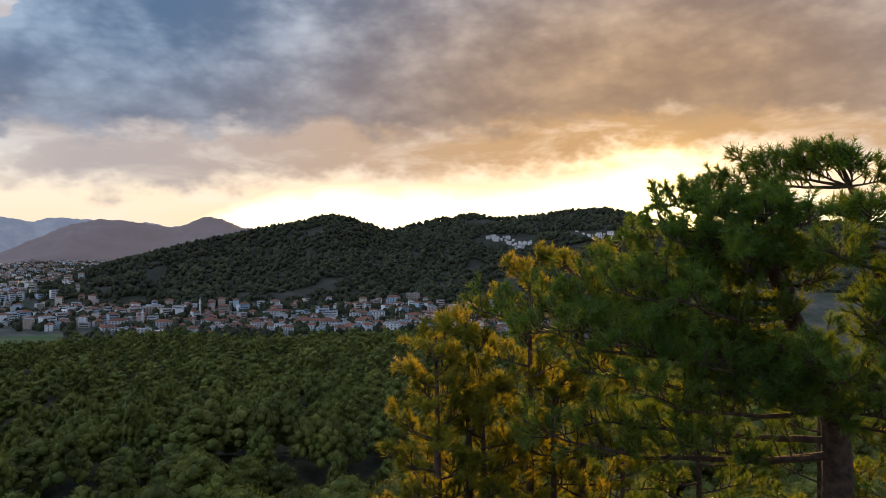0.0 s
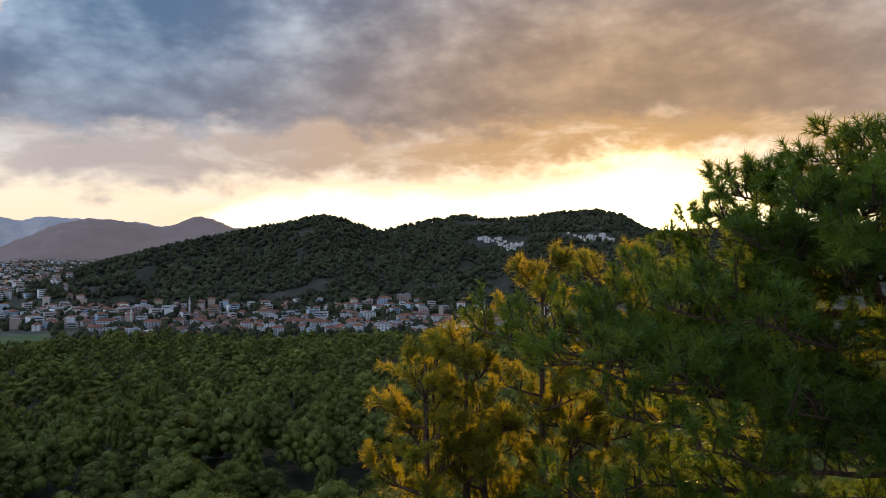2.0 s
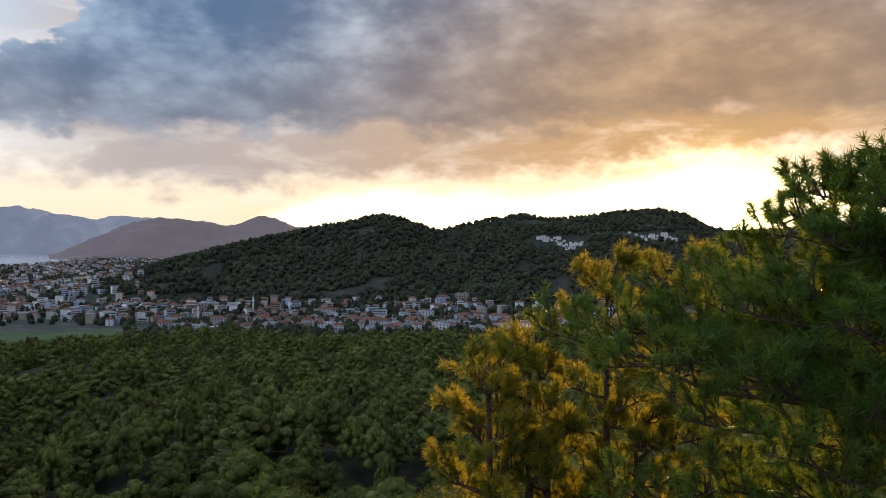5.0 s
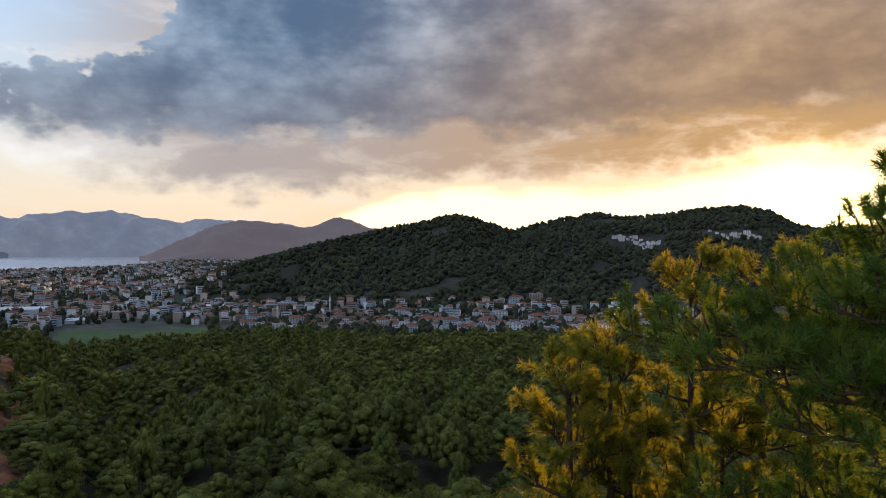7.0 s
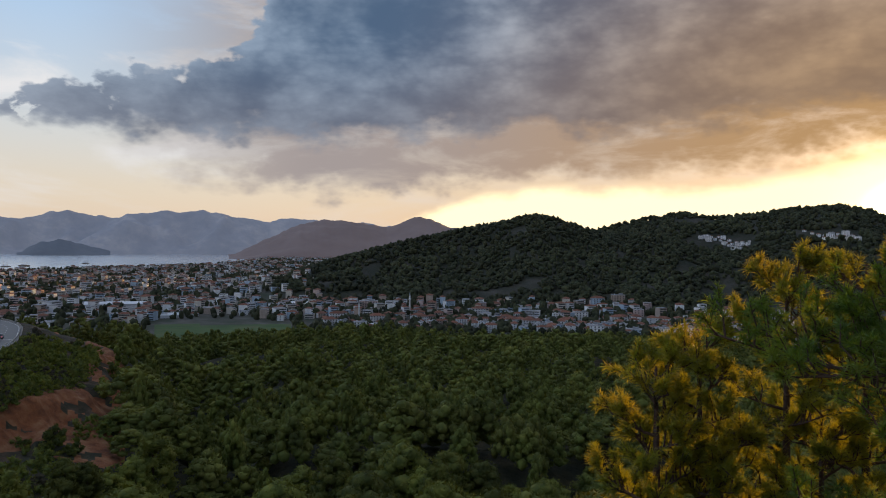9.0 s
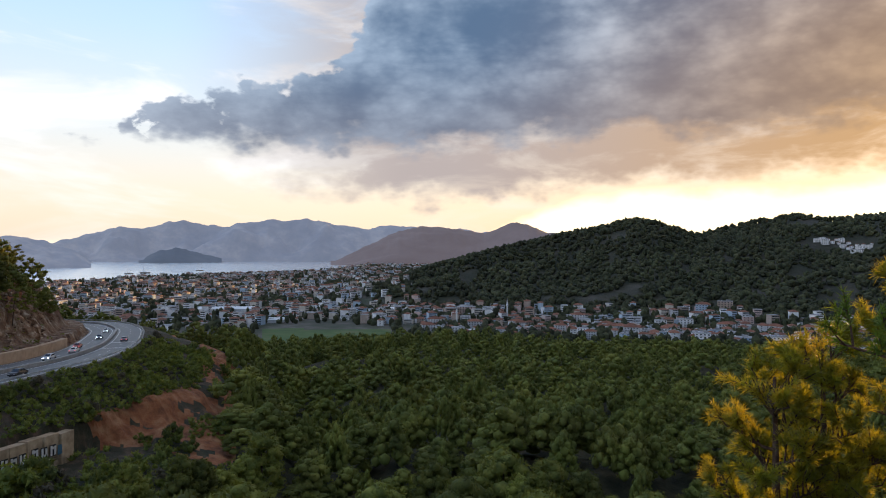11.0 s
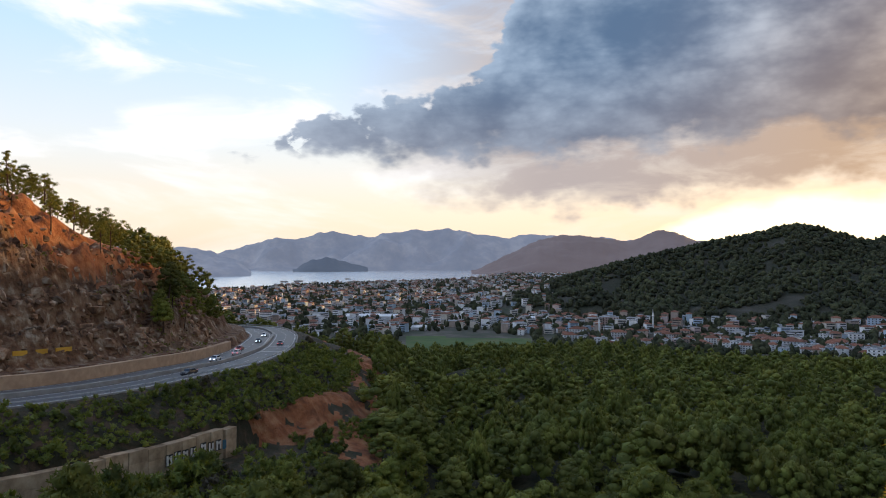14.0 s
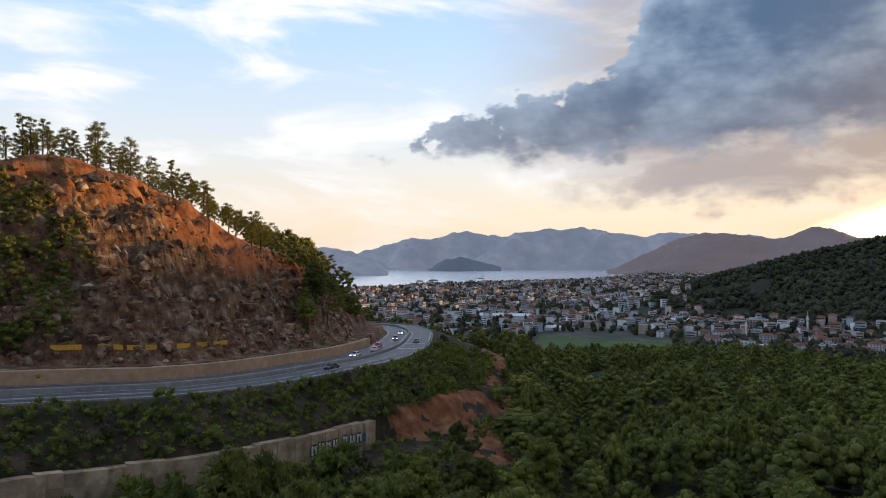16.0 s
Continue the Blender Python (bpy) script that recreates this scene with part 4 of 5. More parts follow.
rail = tagged(new("guard_rail"), "galvanised steel guard rail on the valley side", "guard rail", kind="structure")
part("rail", fast_mesh("rail", *sweep(S0, S1, [(-HALF + 0.18, 0.50), (-HALF + 0.10, 0.58), (-HALF + 0.16, 0.66), (-HALF + 0.10, 0.74), (-HALF + 0.18, 0.82), (-HALF + 0.24, 0.66)]), [M_STEEL]), rail)
part("kerb", fast_mesh("kerb", *sweep(S0, S1, [(-HALF - 0.45, -0.4), (-HALF - 0.45, 0.12), (-HALF - 0.02, 0.12), (-HALF - 0.02, -0.4)]), [M_KERB]), rail)
post_data = fast_mesh("post", *tube([(0, 0, -0.4), (0, 0, 0.78)], [0.06, 0.06], 5), [M_STEEL])
for s in np.arange(road_s(84), S1 - 30, 4.0):
    p = part("post", post_data, rail)
    p.location = road_at(np.array(s), -HALF + 0.05).tolist()


def wall_end(az):
    for s in np.arange(road_s(66), S1, 1.0):
        x, y, _ = road_at(np.array(s), -float(foot_of(np.interp(s, ROAD_S, ROAD_AZ))))
        if math.degrees(math.atan2(-x, y)) < az:
            return float(s)
    return S1


def lower_wall():
    """The stepped concrete wall at the foot of the bank, in cast panels, with painted shapes near its end."""
    ob = tagged(new("foot_wall"), "weathered concrete block wall below the bank with sprayed shapes", "wall", kind="structure")
    s0, s1 = road_s(90), wall_end(52.2)
    width = 3.0
    k = 0
    for s in np.arange(s0, s1, width):
        foot = float(foot_of(np.interp(s, ROAD_S, ROAD_AZ)))
        step = (0.25, 0.25, 0.0, 0.0, 0.0)[k % 5] + random.uniform(-0.04, 0.04)
        for row in range(3):
            hi = -7.2 + step - row * 2.05
            out = 0.02 * ((k + row) % 2)
            prof = [(-foot - 0.75 - out, hi - 2.03), (-foot - 0.75 - out, hi), (-foot + 0.9, hi), (-foot + 0.9, hi - 2.03)]
            part("panel", fast_mesh("panel", *sweep(s + 0.015, s + width + 0.01, prof, width / 1.01), [M_BLOCKS]), ob)
        k += 1
    return s1


M_BLOCKS = material("wall_blocks", [(0.30, 0.21, 0.13), (0.44, 0.32, 0.205), (0.53, 0.41, 0.28)], 0.5, 0.92, 0.4, 5, spread=0.22, mottle=0.3, mottle_scale=0.25, coords="World")
WALL_END = lower_wall()

M_SPRAY = material("white_spray", [(0.60, 0.58, 0.55), (0.75, 0.73, 0.70)], 2, 0.8)
M_SPRAY2 = material("black_spray", [(0.012, 0.012, 0.014), (0.03, 0.03, 0.03)], 2, 0.8)
M_SPRAY3 = material("blue_spray", [(0.03, 0.10, 0.16), (0.05, 0.15, 0.22)], 2, 0.8)


def sprayed(s, lo, hi, wide, mat, lift):
    foot = float(foot_of(np.interp(s, ROAD_S, ROAD_AZ)))
    o = -foot - 0.90 - lift
    return fast_mesh("sprayed_bar", *sweep(s, s + wide, [(o, lo), (o, hi), (o + 0.02, hi), (o + 0.02, lo)], wide / 1.01), [mat])


spray = tagged(new("graffiti"), "white and black sprayed bars on the concrete wall", "graffiti")
for n in range(7):
    s = WALL_END - 12.5 + n * 1.55 + (0.7 if n > 3 else 0)
    h = random.uniform(-0.15, 0.15) - 10.6 + 0.05 * n
    part("sprayed_bar", sprayed(s - 0.12, h - 0.12, h + 1.85, 1.35, M_SPRAY2, 0.0), spray)
    part("sprayed_bar", sprayed(s, h, h + 1.7, 0.42, M_SPRAY, 0.03), spray)
    part("sprayed_bar", sprayed(s + 0.68, h + 0.1, h + 1.6, 0.40, M_SPRAY, 0.03), spray)
    part("sprayed_bar", sprayed(s + 0.2, h + (0.2 if n % 2 else 1.1), h + (0.6 if n % 2 else 1.5), 0.7, M_SPRAY, 0.035), spray)
part("sprayed_bar", sprayed(WALL_END - 1.2, -10.6, -8.9, 1.0, M_SPRAY3, 0.01), spray)


def unit_cube():
    bm = bmesh.new()
    bmesh.ops.create_cube(bm, size=1.0)
    v = np.array([p.co[:] for p in bm.verts])
    bmesh.ops.triangulate(bm, faces=bm.faces[:])
    f = np.array([[p.index for p in q.verts] for q in bm.faces])
    bm.free()
    return v, f


CUBE_V, CUBE_F = unit_cube()


def box(w, d, h, x=0, y=0, z=0):
    """A box standing on z, centred on x and y."""
    return CUBE_V * (w, d, h) + (x, y, z + h / 2), CUBE_F


# yellow rockfall panels along the bench above the retaining wall
def rock_fence():
    s = road_s(73)
    end = road_s(57.5)
    n = 0
    while s < end:
        wide = random.choice([2.6, 3.2, 3.8, 5.0])
        if random.random() < 0.72:
            ob = tagged(new("rockfall_panel"), "yellow rockfall panel on the rocky bench", "barrier", "yellow panels above the road")
            part("board", fast_mesh("board", *sweep(s, s + wide, [(17.2, 5.2), (17.2, 6.2), (17.32, 6.2), (17.32, 5.2)], wide / 2.02), [M_YELLOW]), ob)
            for e in (0.3, wide - 0.3):
                q = part("post", post_data, ob)
                q.matrix_basis = Matrix.Translation(road_at(np.array(s + e), 17.4, 4.2).tolist()) @ Matrix.Diagonal((1.3, 1.3, 2.4, 1))
        s += wide + random.uniform(0.6, 2.6)
        n += 1


rock_fence()

sign = tagged(new("road_sign"), "round yellow sign on the concrete retaining wall", "road sign")
k = road_s(74.6)
part("plate", fast_mesh("plate", *tube([(0, 0, 0), (0.05, 0, 0)], [0.55, 0.55], 16), [M_YELLOW]), sign)
part("sign_bar", fast_mesh("sign_bar", *box(0.03, 0.5, 0.14, -0.04, 0, -0.07), [M_DARK]), sign)
sign.matrix_basis = Matrix.Translation(road_at(np.array(k), HALF - 0.05, 1.4).tolist()) @ pose(0, 0, 0, 0, 0, heading(k) + 90)


# ---- cars ----
def car_parts(paint):
    """Body with bonnet, cabin and boot from a side outline, with rounded shoulders."""
    side = [(-2.1, 0.35), (-2.15, 0.75), (-1.95, 0.95), (-1.45, 1.0), (-0.9, 1.42), (0.45, 1.45), (1.15, 0.98), (1.95, 0.85), (2.12, 0.62), (2.1, 0.35)]
    rows = []
    for y, narrow in ((-0.84, 0.93), (-0.70, 1.0), (0.70, 1.0), (0.84, 0.93)):
        rows.append([(x * (0.985 if narrow < 1 else 1), y * (0.80 if z > 1.2 else 1.0), 0.35 + (z - 0.35) * narrow) for x, z in side])
    v = np.array(rows).reshape(-1, 3)
    m = len(side)
    f = []
    for i in range(3):
        for j in range(m):
            a, b, c, d = i * m + j, i * m + (j + 1) % m, (i + 1) * m + (j + 1) % m, (i + 1) * m + j
            f += [(a, b, c), (a, c, d)]
    for j in range(1, m - 1):
        f += [(0, j, j + 1), (3 * m, 3 * m + j + 1, 3 * m + j)]
    return v, np.array(f)


def lamp_material(name, col, power):
    m = bpy.data.materials.new(name)
    m.use_nodes = True
    b = m.node_tree.nodes["Principled BSDF"]
    b.inputs["Emission Color"].default_value, b.inputs["Emission Strength"].default_value = (*col, 1), power
    return m


M_HEAD = lamp_material("headlight", (0.75, 0.85, 1.0), 9.0)
M_TAIL = lamp_material("tail_light", (1.0, 0.03, 0.04), 1.2)
TYRE = fast_mesh("tyre", *tube([(0, -0.10, 0), (0, 0.10, 0)], [0.32, 0.32], 12), [M_DARK], None, False)
RIM = fast_mesh("rim", *tube([(0, -0.115, 0), (0, 0.115, 0)], [0.19, 0.19], 8), [M_STEEL])


def car(s, off, towards, paint, label, lit=True):
    ob = tagged(new("car"), label, "car", "cars on the road")
    body_mat = material("car_paint", [paint, paint], 1, 0.3)
    part("body", fast_mesh("body", *car_parts(paint), [body_mat]), ob)
    part("windscreen", fast_mesh("windscreen", np.array([(1.12, -0.6, 1.03), (1.12, 0.6, 1.03), (0.52, 0.52, 1.43), (0.52, -0.52, 1.43), (1.08, -0.6, 1.0), (1.08, 0.6, 1.0)]) + (0.03, 0, 0.02), np.array([(0, 1, 2), (0, 2, 3), (0, 4, 5), (0, 5, 1)]), [M_GLASS]), ob)
    part("rear_window", fast_mesh("rear_window", np.array([(-1.4, -0.55, 1.04), (-1.4, 0.55, 1.04), (-0.95, 0.5, 1.40), (-0.95, -0.5, 1.40), (-1.36, 0, 1.0)]) + (-0.03, 0, 0.02), np.array([(0, 2, 1), (0, 3, 2), (0, 1, 4)]), [M_GLASS]), ob)
    for y in (-0.80, 0.80):
        part("side_window", fast_mesh("side_window", *box(1.6, 0.04, 0.32, -0.2, y * 0.93, 1.02), [M_GLASS]), ob)
        part("headlight", fast_mesh("headlight", *box(0.07, 0.36, 0.17, 2.08, y * 0.72, 0.58), [M_HEAD if lit else M_STEEL]), ob)
        part("tail_light", fast_mesh("tail_light", *box(0.07, 0.30, 0.20, -2.12, y * 0.78, 0.66), [M_TAIL]), ob)
        for x in (-1.3, 1.3):
            w = part("wheel", TYRE, ob)
            w.location = (x, y * 0.96, 0.32)
            part("rim", RIM, w)
    ob.matrix_basis = Matrix.Translation(road_at(np.array(s), off, 0.03).tolist()) @ pose(0, 0, 0, 0, 0, heading(s) + (180 if towards else 0))
    return ob


car(road_s(52.0) + 4, 3.4, True, (0.55, 0.56, 0.58), "silver car with lit headlamps on the road")
car(road_s(50.6) + 3, 3.2, False, (0.62, 0.62, 0.60), "white van-like car driving away on the road", False)
car(road_s(50.6) + 16, 5.4, False, (0.32, 0.06, 0.05), "dark red car with lit tail lamps", False)
car(road_s(49.2) + 22, 3.6, True, (0.12, 0.13, 0.16), "dark blue car with bright headlamps far along the road")
car(road_s(49.2) + 52, 3.4, True, (0.6, 0.6, 0.6), "pale car with headlamps at the far bend")
car(road_s(48.9), -4.6, False, (0.16, 0.17, 0.19), "dark grey car on the outer carriageway", False)
car(road_s(56.2), -5.6, True, (0.02, 0.02, 0.025), "black car beside the guard rail", False)


# ---- the town ----
M_WALLS = [material("house_plaster", [c, tuple(min(1, x * 1.15) for x in c)], 0.3, 0.9, spread=0.15, mottle=0.2, mottle_scale=0.3) for c in
           ((0.80, 0.79, 0.80), (0.58, 0.52, 0.46), (0.42, 0.33, 0.28), (0.66, 0.65, 0.67), (0.42, 0.51, 0.61), (0.57, 0.43, 0.40))]
M_TILE = material("roof_tiles", [(0.15, 0.058, 0.036), (0.23, 0.095, 0.060), (0.30, 0.15, 0.10)], 0.6, 0.9, 0.4, 3, spread=0.25)
M_SLAB = material("flat_roof", [(0.24, 0.24, 0.25), (0.40, 0.40, 0.42)], 0.4, 0.9, spread=0.2)
M_PANE = material("window_glass", [(0.03, 0.035, 0.045), (0.05, 0.055, 0.065)], 2, 0.15)
M_TANK = material("white_metal", [(0.70, 0.71, 0.73), (0.8, 0.8, 0.8)], 1, 0.4)


def hip_roof(w, d, h, z, over=0.5):
    W, D = w / 2 + over, d / 2 + over
    k = max(0.0, W - D)
    v = np.array([(-W, -D, z), (W, -D, z), (W, D, z), (-W, D, z), (-k, 0, z + h), (k, 0, z + h), (-W, -D, z - 0.25), (W, -D, z - 0.25), (W, D, z - 0.25), (-W, D, z - 0.25)])
    f = np.array([(0, 1, 5), (0, 5, 4), (2, 3, 4), (2, 4, 5), (1, 2, 5), (3, 0, 4), (6, 7, 1), (6, 1, 0), (7, 8, 2), (7, 2, 1), (8, 9, 3), (8, 3, 2), (9, 6, 0), (9, 0, 3), (6, 8, 7), (6, 9, 8)])
    return v, f


PANE = fast_mesh("window", *box(1.5, 0.12, 1.35), [M_PANE])
TANK = fast_mesh("water_tank", *tube([(-0.7, 0, 0.6), (0.7, 0, 0.6)], [0.45, 0.45], 8), [M_TANK])


def house(wide, deep, storeys, tiled, wall, label, group="houses of the valley"):
    """A block with its storeys, windows and balconies on the open sides, and a tiled or flat roof. Its front is -y."""
    ob = tagged(new("house"), label, "house", group)
    h = storeys * 2.9
    part("wall", fast_mesh("wall", *box(wide, deep, h + 1.5, 0, 0, -1.5), [wall]), ob)
    if tiled:
        part("roof", fast_mesh("roof", *hip_roof(wide, deep, min(wide, deep) * 0.24, h + 0.25), [M_TILE]), ob)
    else:
        part("roof", fast_mesh("roof", *join([box(wide + 0.6, deep + 0.6, 0.35, 0, 0, h), box(wide * 0.3, deep * 0.3, 2.0, wide * 0.2, 0, h + 0.35)]), [M_SLAB]), ob)
        q = part("water_tank", TANK, ob)
        q.location = (-wide * 0.25, 0, h + 0.35)
    n = max(2, int(wide / 3.6))
    for lv in range(storeys):
        for i in range(n):
            q = part("window", PANE, ob)
            q.location = ((i + 0.5) / n * wide - wide / 2, -deep / 2 - 0.02, lv * 2.9 + 0.9)
        if lv and lv % 1 == 0 and wide > 9:
            part("balcony", fast_mesh("balcony", *join([box(wide * 0.8, 1.2, 0.16, 0, -deep / 2 - 0.6, lv * 2.9 - 0.1), box(wide * 0.8, 0.1, 0.9, 0, -deep / 2 - 1.15, lv * 2.9)]), [wall]), ob)
        for sgn in (-1, 1):
            q = part("window", PANE, ob)
            q.matrix_basis = pose(sgn * (wide / 2 + 0.02), 0, lv * 2.9 + 0.9, 0, 0, 90)
    return ob


MODELS = [
    house(12, 10, 3, True, M_WALLS[0], "white three-storey house with a red tiled roof"),
    house(16, 11, 4, False, M_WALLS[0], "white flat-roofed apartment block with balconies"),
    house(10, 9, 2, True, M_WALLS[1], "cream two-storey house with a red tiled roof"),
    house(18, 12, 4, True, M_WALLS[3], "pale apartment block with a red hipped roof"),
    house(13, 10, 3, False, M_WALLS[5], "pinkish flat-roofed house with balconies"),
    house(11, 9, 3, True, M_WALLS[2], "tan three-storey house with a red tiled roof"),
    house(14, 10, 3, False, M_WALLS[4], "pale blue flat-roofed house"),
    house(9, 8, 2, True, M_WALLS[0], "small white house with a red tiled roof"),
]
MODEL_PLACES = [(2.2, 905), (5.1, 950), (9.3, 930), (13.2, 960), (0.8, 1000), (16.4, 940), (3.1, 885), (20.8, 925)]


def set_house(ob, az, r, turn, size=1.0):
    x, y, _ = pol(az, r)
    ob.matrix_basis = pose(x, y, land_z(x, y), 0, 0, az + turn) @ Matrix.Scale(size, 4)


for ob, (az, r) in zip(MODELS, MODEL_PLACES):
    set_house(ob, az, r, 6)


def build_town():
    rng = random.Random(51)
    p = scatter(-9.5, 30, 815, 1085, 16.5, 52, 0.3)
    used = [pol(az, r)[:2] for az, r in MODEL_PLACES]
    n = 0
    far = []
    order = list(range(len(p)))
    order.sort(key=lambda k: p[k, 0] ** 2 + p[k, 1] ** 2)
    for k in order:
        x, y = p[k]
        az, r = math.degrees(math.atan2(-x, y)), math.hypot(x, y)
        if (az > 25.5 and r < 930) or rng.random() < 0.34 or any(abs(x - a) + abs(y - b) < 18 for a, b in used):
            continue
        if az < 1 and r > 1050:
            continue
        kind = rng.choice([0, 1, 1, 2, 3, 4, 5, 6, 7, 0, 3] if az < 12 else [0, 2, 3, 5, 5, 4, 7, 2, 1])
        if n < 205:
            ob = copy_thing(MODELS[kind], Matrix())
            set_house(ob, az, r, rng.choice([0, 8, -10, 82, 95, 12]) + rng.uniform(-4, 4), rng.uniform(0.68, 0.95))
            n += 1
        else:
            far.append((x, y))
    # the wide town towards the bay, too many to tell apart
    q = scatter(22, 54, 930, 3900, 21, 53, 0.6)
    az, r = np.degrees(np.arctan2(-q[:, 0], q[:, 1])), np.hypot(q[:, 0], q[:, 1])
    z = land(q[:, 0], q[:, 1])
    shore = np.interp(az, [26, 29, 30.5, 32.5, 36, 40.4, 45.4, 50.3, 58], [4600, 4100, 3350, 2900, 2620, 2520, 2400, 2150, 2000])
    hill = np.interp(az, [20, 24, 26, 28, 30.5, 31], [1000, 1100, 1200, 1500, 2600, 3900])
    keep = (z > 0) & (r < shore - 45) & ((az > 29.5) | (r < hill) | ((r > 1950) & (az > 22))) & ~((az < 38) & (r < 965)) & (np.random.default_rng(5).uniform(size=len(q)) < 0.66) & (fbm(q[:, 0], q[:, 1], 160, 3, 59) > -0.36)
    q, z, r = q[keep], z[keep], r[keep]
    q = np.concatenate([q, np.array(far).reshape(-1, 2)])
    z = land(q[:, 0], q[:, 1])
    g = np.random.default_rng(54)
    mats = M_WALLS + [M_TILE, M_SLAB, M_PANE]
    V, F, I, n = [], [], [], 0
    for k in range(len(q)):
        big = g.uniform() < 0.05
        w, d, lv = g.uniform(7, 13) * (2.0 if big else 1.0), g.uniform(7, 12) * (1.4 if big else 1.0), int(g.choice([1, 1, 2, 2, 3, 4]))
        h = lv * 2.9
        wall = int(g.choice([0, 0, 1, 2, 3, 4, 5, 1]))
        pieces = [(box(w, d, h + 1, 0, 0, -1), wall)]
        if g.uniform() < 0.5:
            pieces.append((hip_roof(w, d, min(w, d) * 0.22, h + 0.25), 6))
        else:
            pieces.append((box(w + 0.5, d + 0.5, 0.35, 0, 0, h), 7))
        for s in range(lv):
            pieces.append((box(w * 0.86, 0.3, 1.15, 0, -d / 2, s * 2.9 + 0.9), 8))
        a = g.choice([0.2, 0.2 + math.pi / 2, 0.75]) + g.uniform(-0.1, 0.1)
        c, s_ = math.cos(a), math.sin(a)
        for (v, f), mi in pieces:
            V.append(np.column_stack([v[:, 0] * c - v[:, 1] * s_ + q[k, 0], v[:, 0] * s_ + v[:, 1] * c + q[k, 1], v[:, 2] + z[k]]))
            F.append(f + n)
            I.append(np.full(len(f), mi))
            n += len(v)
    ob = new("far_houses", fast_mesh("far_houses", np.concatenate(V), np.concatenate(F), mats, np.concatenate(I)))
    tagged(ob, "dense low town of pale houses with red roofs by the bay", "houses", kind="stuff")


build_town()


def hill_r(az, el):
    """How far off the long hill's front stands at that elevation."""
    r = np.arange(1080, 1720, 4.0)
    z = land(-math.sin(radians(az)) * r, math.cos(radians(az)) * r)
    up = np.degrees(np.arctan2(z - EYE_Z, r)) > el
    return float(r[int(np.argmax(up))])


def villas():
    """White villas in rows on the upper hillside."""
    g = random.Random(61)
    n = 0
    for az0, az1, el, rows in ((-7.0, -3.4, 0.32, 4), (-14.0, -10.4, 0.72, 2)):
        for row in range(rows):
            a = az0 + 0.1 * row
            while a < az1 - 0.75 * row:
                ob = copy_thing(MODELS[g.choice([1, 7])], Matrix())
                tagged(ob, "white villa on the upper hillside", group="villas on the hill")
                set_house(ob, a, hill_r(a, el - 0.19 * row + 0.12 * math.sin(a * 2.3) - 0.10 * (az1 - a)), 4 * g.uniform(-2, 2), g.uniform(0.5, 0.8))
                a += g.uniform(0.30, 0.50)
                n += 1


villas()


def big_block(name, az, r, wide, deep, storeys, wall, label, tiled=False, turn=0):
    ob = house(wide, deep, storeys, tiled, wall, label, "large blocks of the town")
    set_house(ob, az, r, turn)
    return ob


big_block("block", 2.36, 1075, 20, 13, 4, M_WALLS[2], "tan apartment block at the foot of the hill")
big_block("block", 3.9, 1070, 20, 13, 3, M_WALLS[4], "pale blue block with a tiled roof below the hill", True)
big_block("block", 3.9, 815, 16, 12, 4, M_WALLS[0], "white building with a grid of dark windows")
big_block("block", 1.3, 820, 22, 12, 3, M_WALLS[4], "pale blue apartment building at the wood's edge")
big_block("block", 6.3, 900, 18, 12, 3, M_WALLS[0], "white building with a red tiled roof", True)
big_block("block", 22.0, 1010, 26, 12, 4, M_WALLS[5], "long pinkish apartment block")


def shed(az, r, wide, deep, high, label):
    """A long hall with a shallow pitched sheet roof."""
    ob = tagged(new("hall"), label, "hall", "halls of the town")
    part("wall", fast_mesh("wall", *box(wide, deep, high + 1, 0, 0, -1), [M_WALLS[3]]), ob)
    W, D = wide / 2 + 0.8, deep / 2 + 0.8
    v = np.array([(-W, -D, high), (W, -D, high), (W, D, high), (-W, D, high), (-W, 0, high + 3), (W, 0, high + 3), (-W, -D, high - 0.3), (W, -D, high - 0.3)])
    f = np.array([(0, 1, 5), (0, 5, 4), (2, 3, 4), (2, 4, 5), (1, 2, 5), (3, 0, 4), (6, 7, 1), (6, 1, 0), (0, 2, 1), (0, 3, 2)])
    part("roof", fast_mesh("roof", v, f, [M_TANK]), ob)
    set_house(ob, az, r, -8)


shed(40.6, 1130, 80, 24, 7, "long hall with a pale metal roof")
shed(26.9, 1075, 42, 18, 6, "white-roofed hall at the foot of the hill")
shed(37.5, 985, 40, 10, 4, "low stand with a pale roof beside the field")
shed(21.0, 830, 40, 14, 4, "low hall with a white roof at the wood's edge")


def minaret(az, r, high, label):
    ob = tagged(new("minaret"), label, "minaret", "minarets of the town")
    part("shaft", fast_mesh("shaft", *tube([(0, 0, -1), (0, 0, high * 0.15), (0, 0, high * 0.8)], [1.5, 1.15, 1.0], 10), [M_TANK]), ob)
    part("balcony", fast_mesh("balcony", *tube([(0, 0, high * 0.62), (0, 0, high * 0.66), (0, 0, high * 0.68)], [1.1, 1.8, 1.8], 10), [M_TANK]), ob)
    part("spire", fast_mesh("spire", *tube([(0, 0, high * 0.8), (0, 0, high * 0.97)], [1.15, 0.08], 10), [M_SLAB]), ob)
    x, y, _ = pol(az, r)
    ob.location = (x, y, land_z(x, y))


minaret(22.75, 905, 30, "slender white minaret among the houses")
minaret(18.72, 965, 32, "white minaret rising over red roofs")

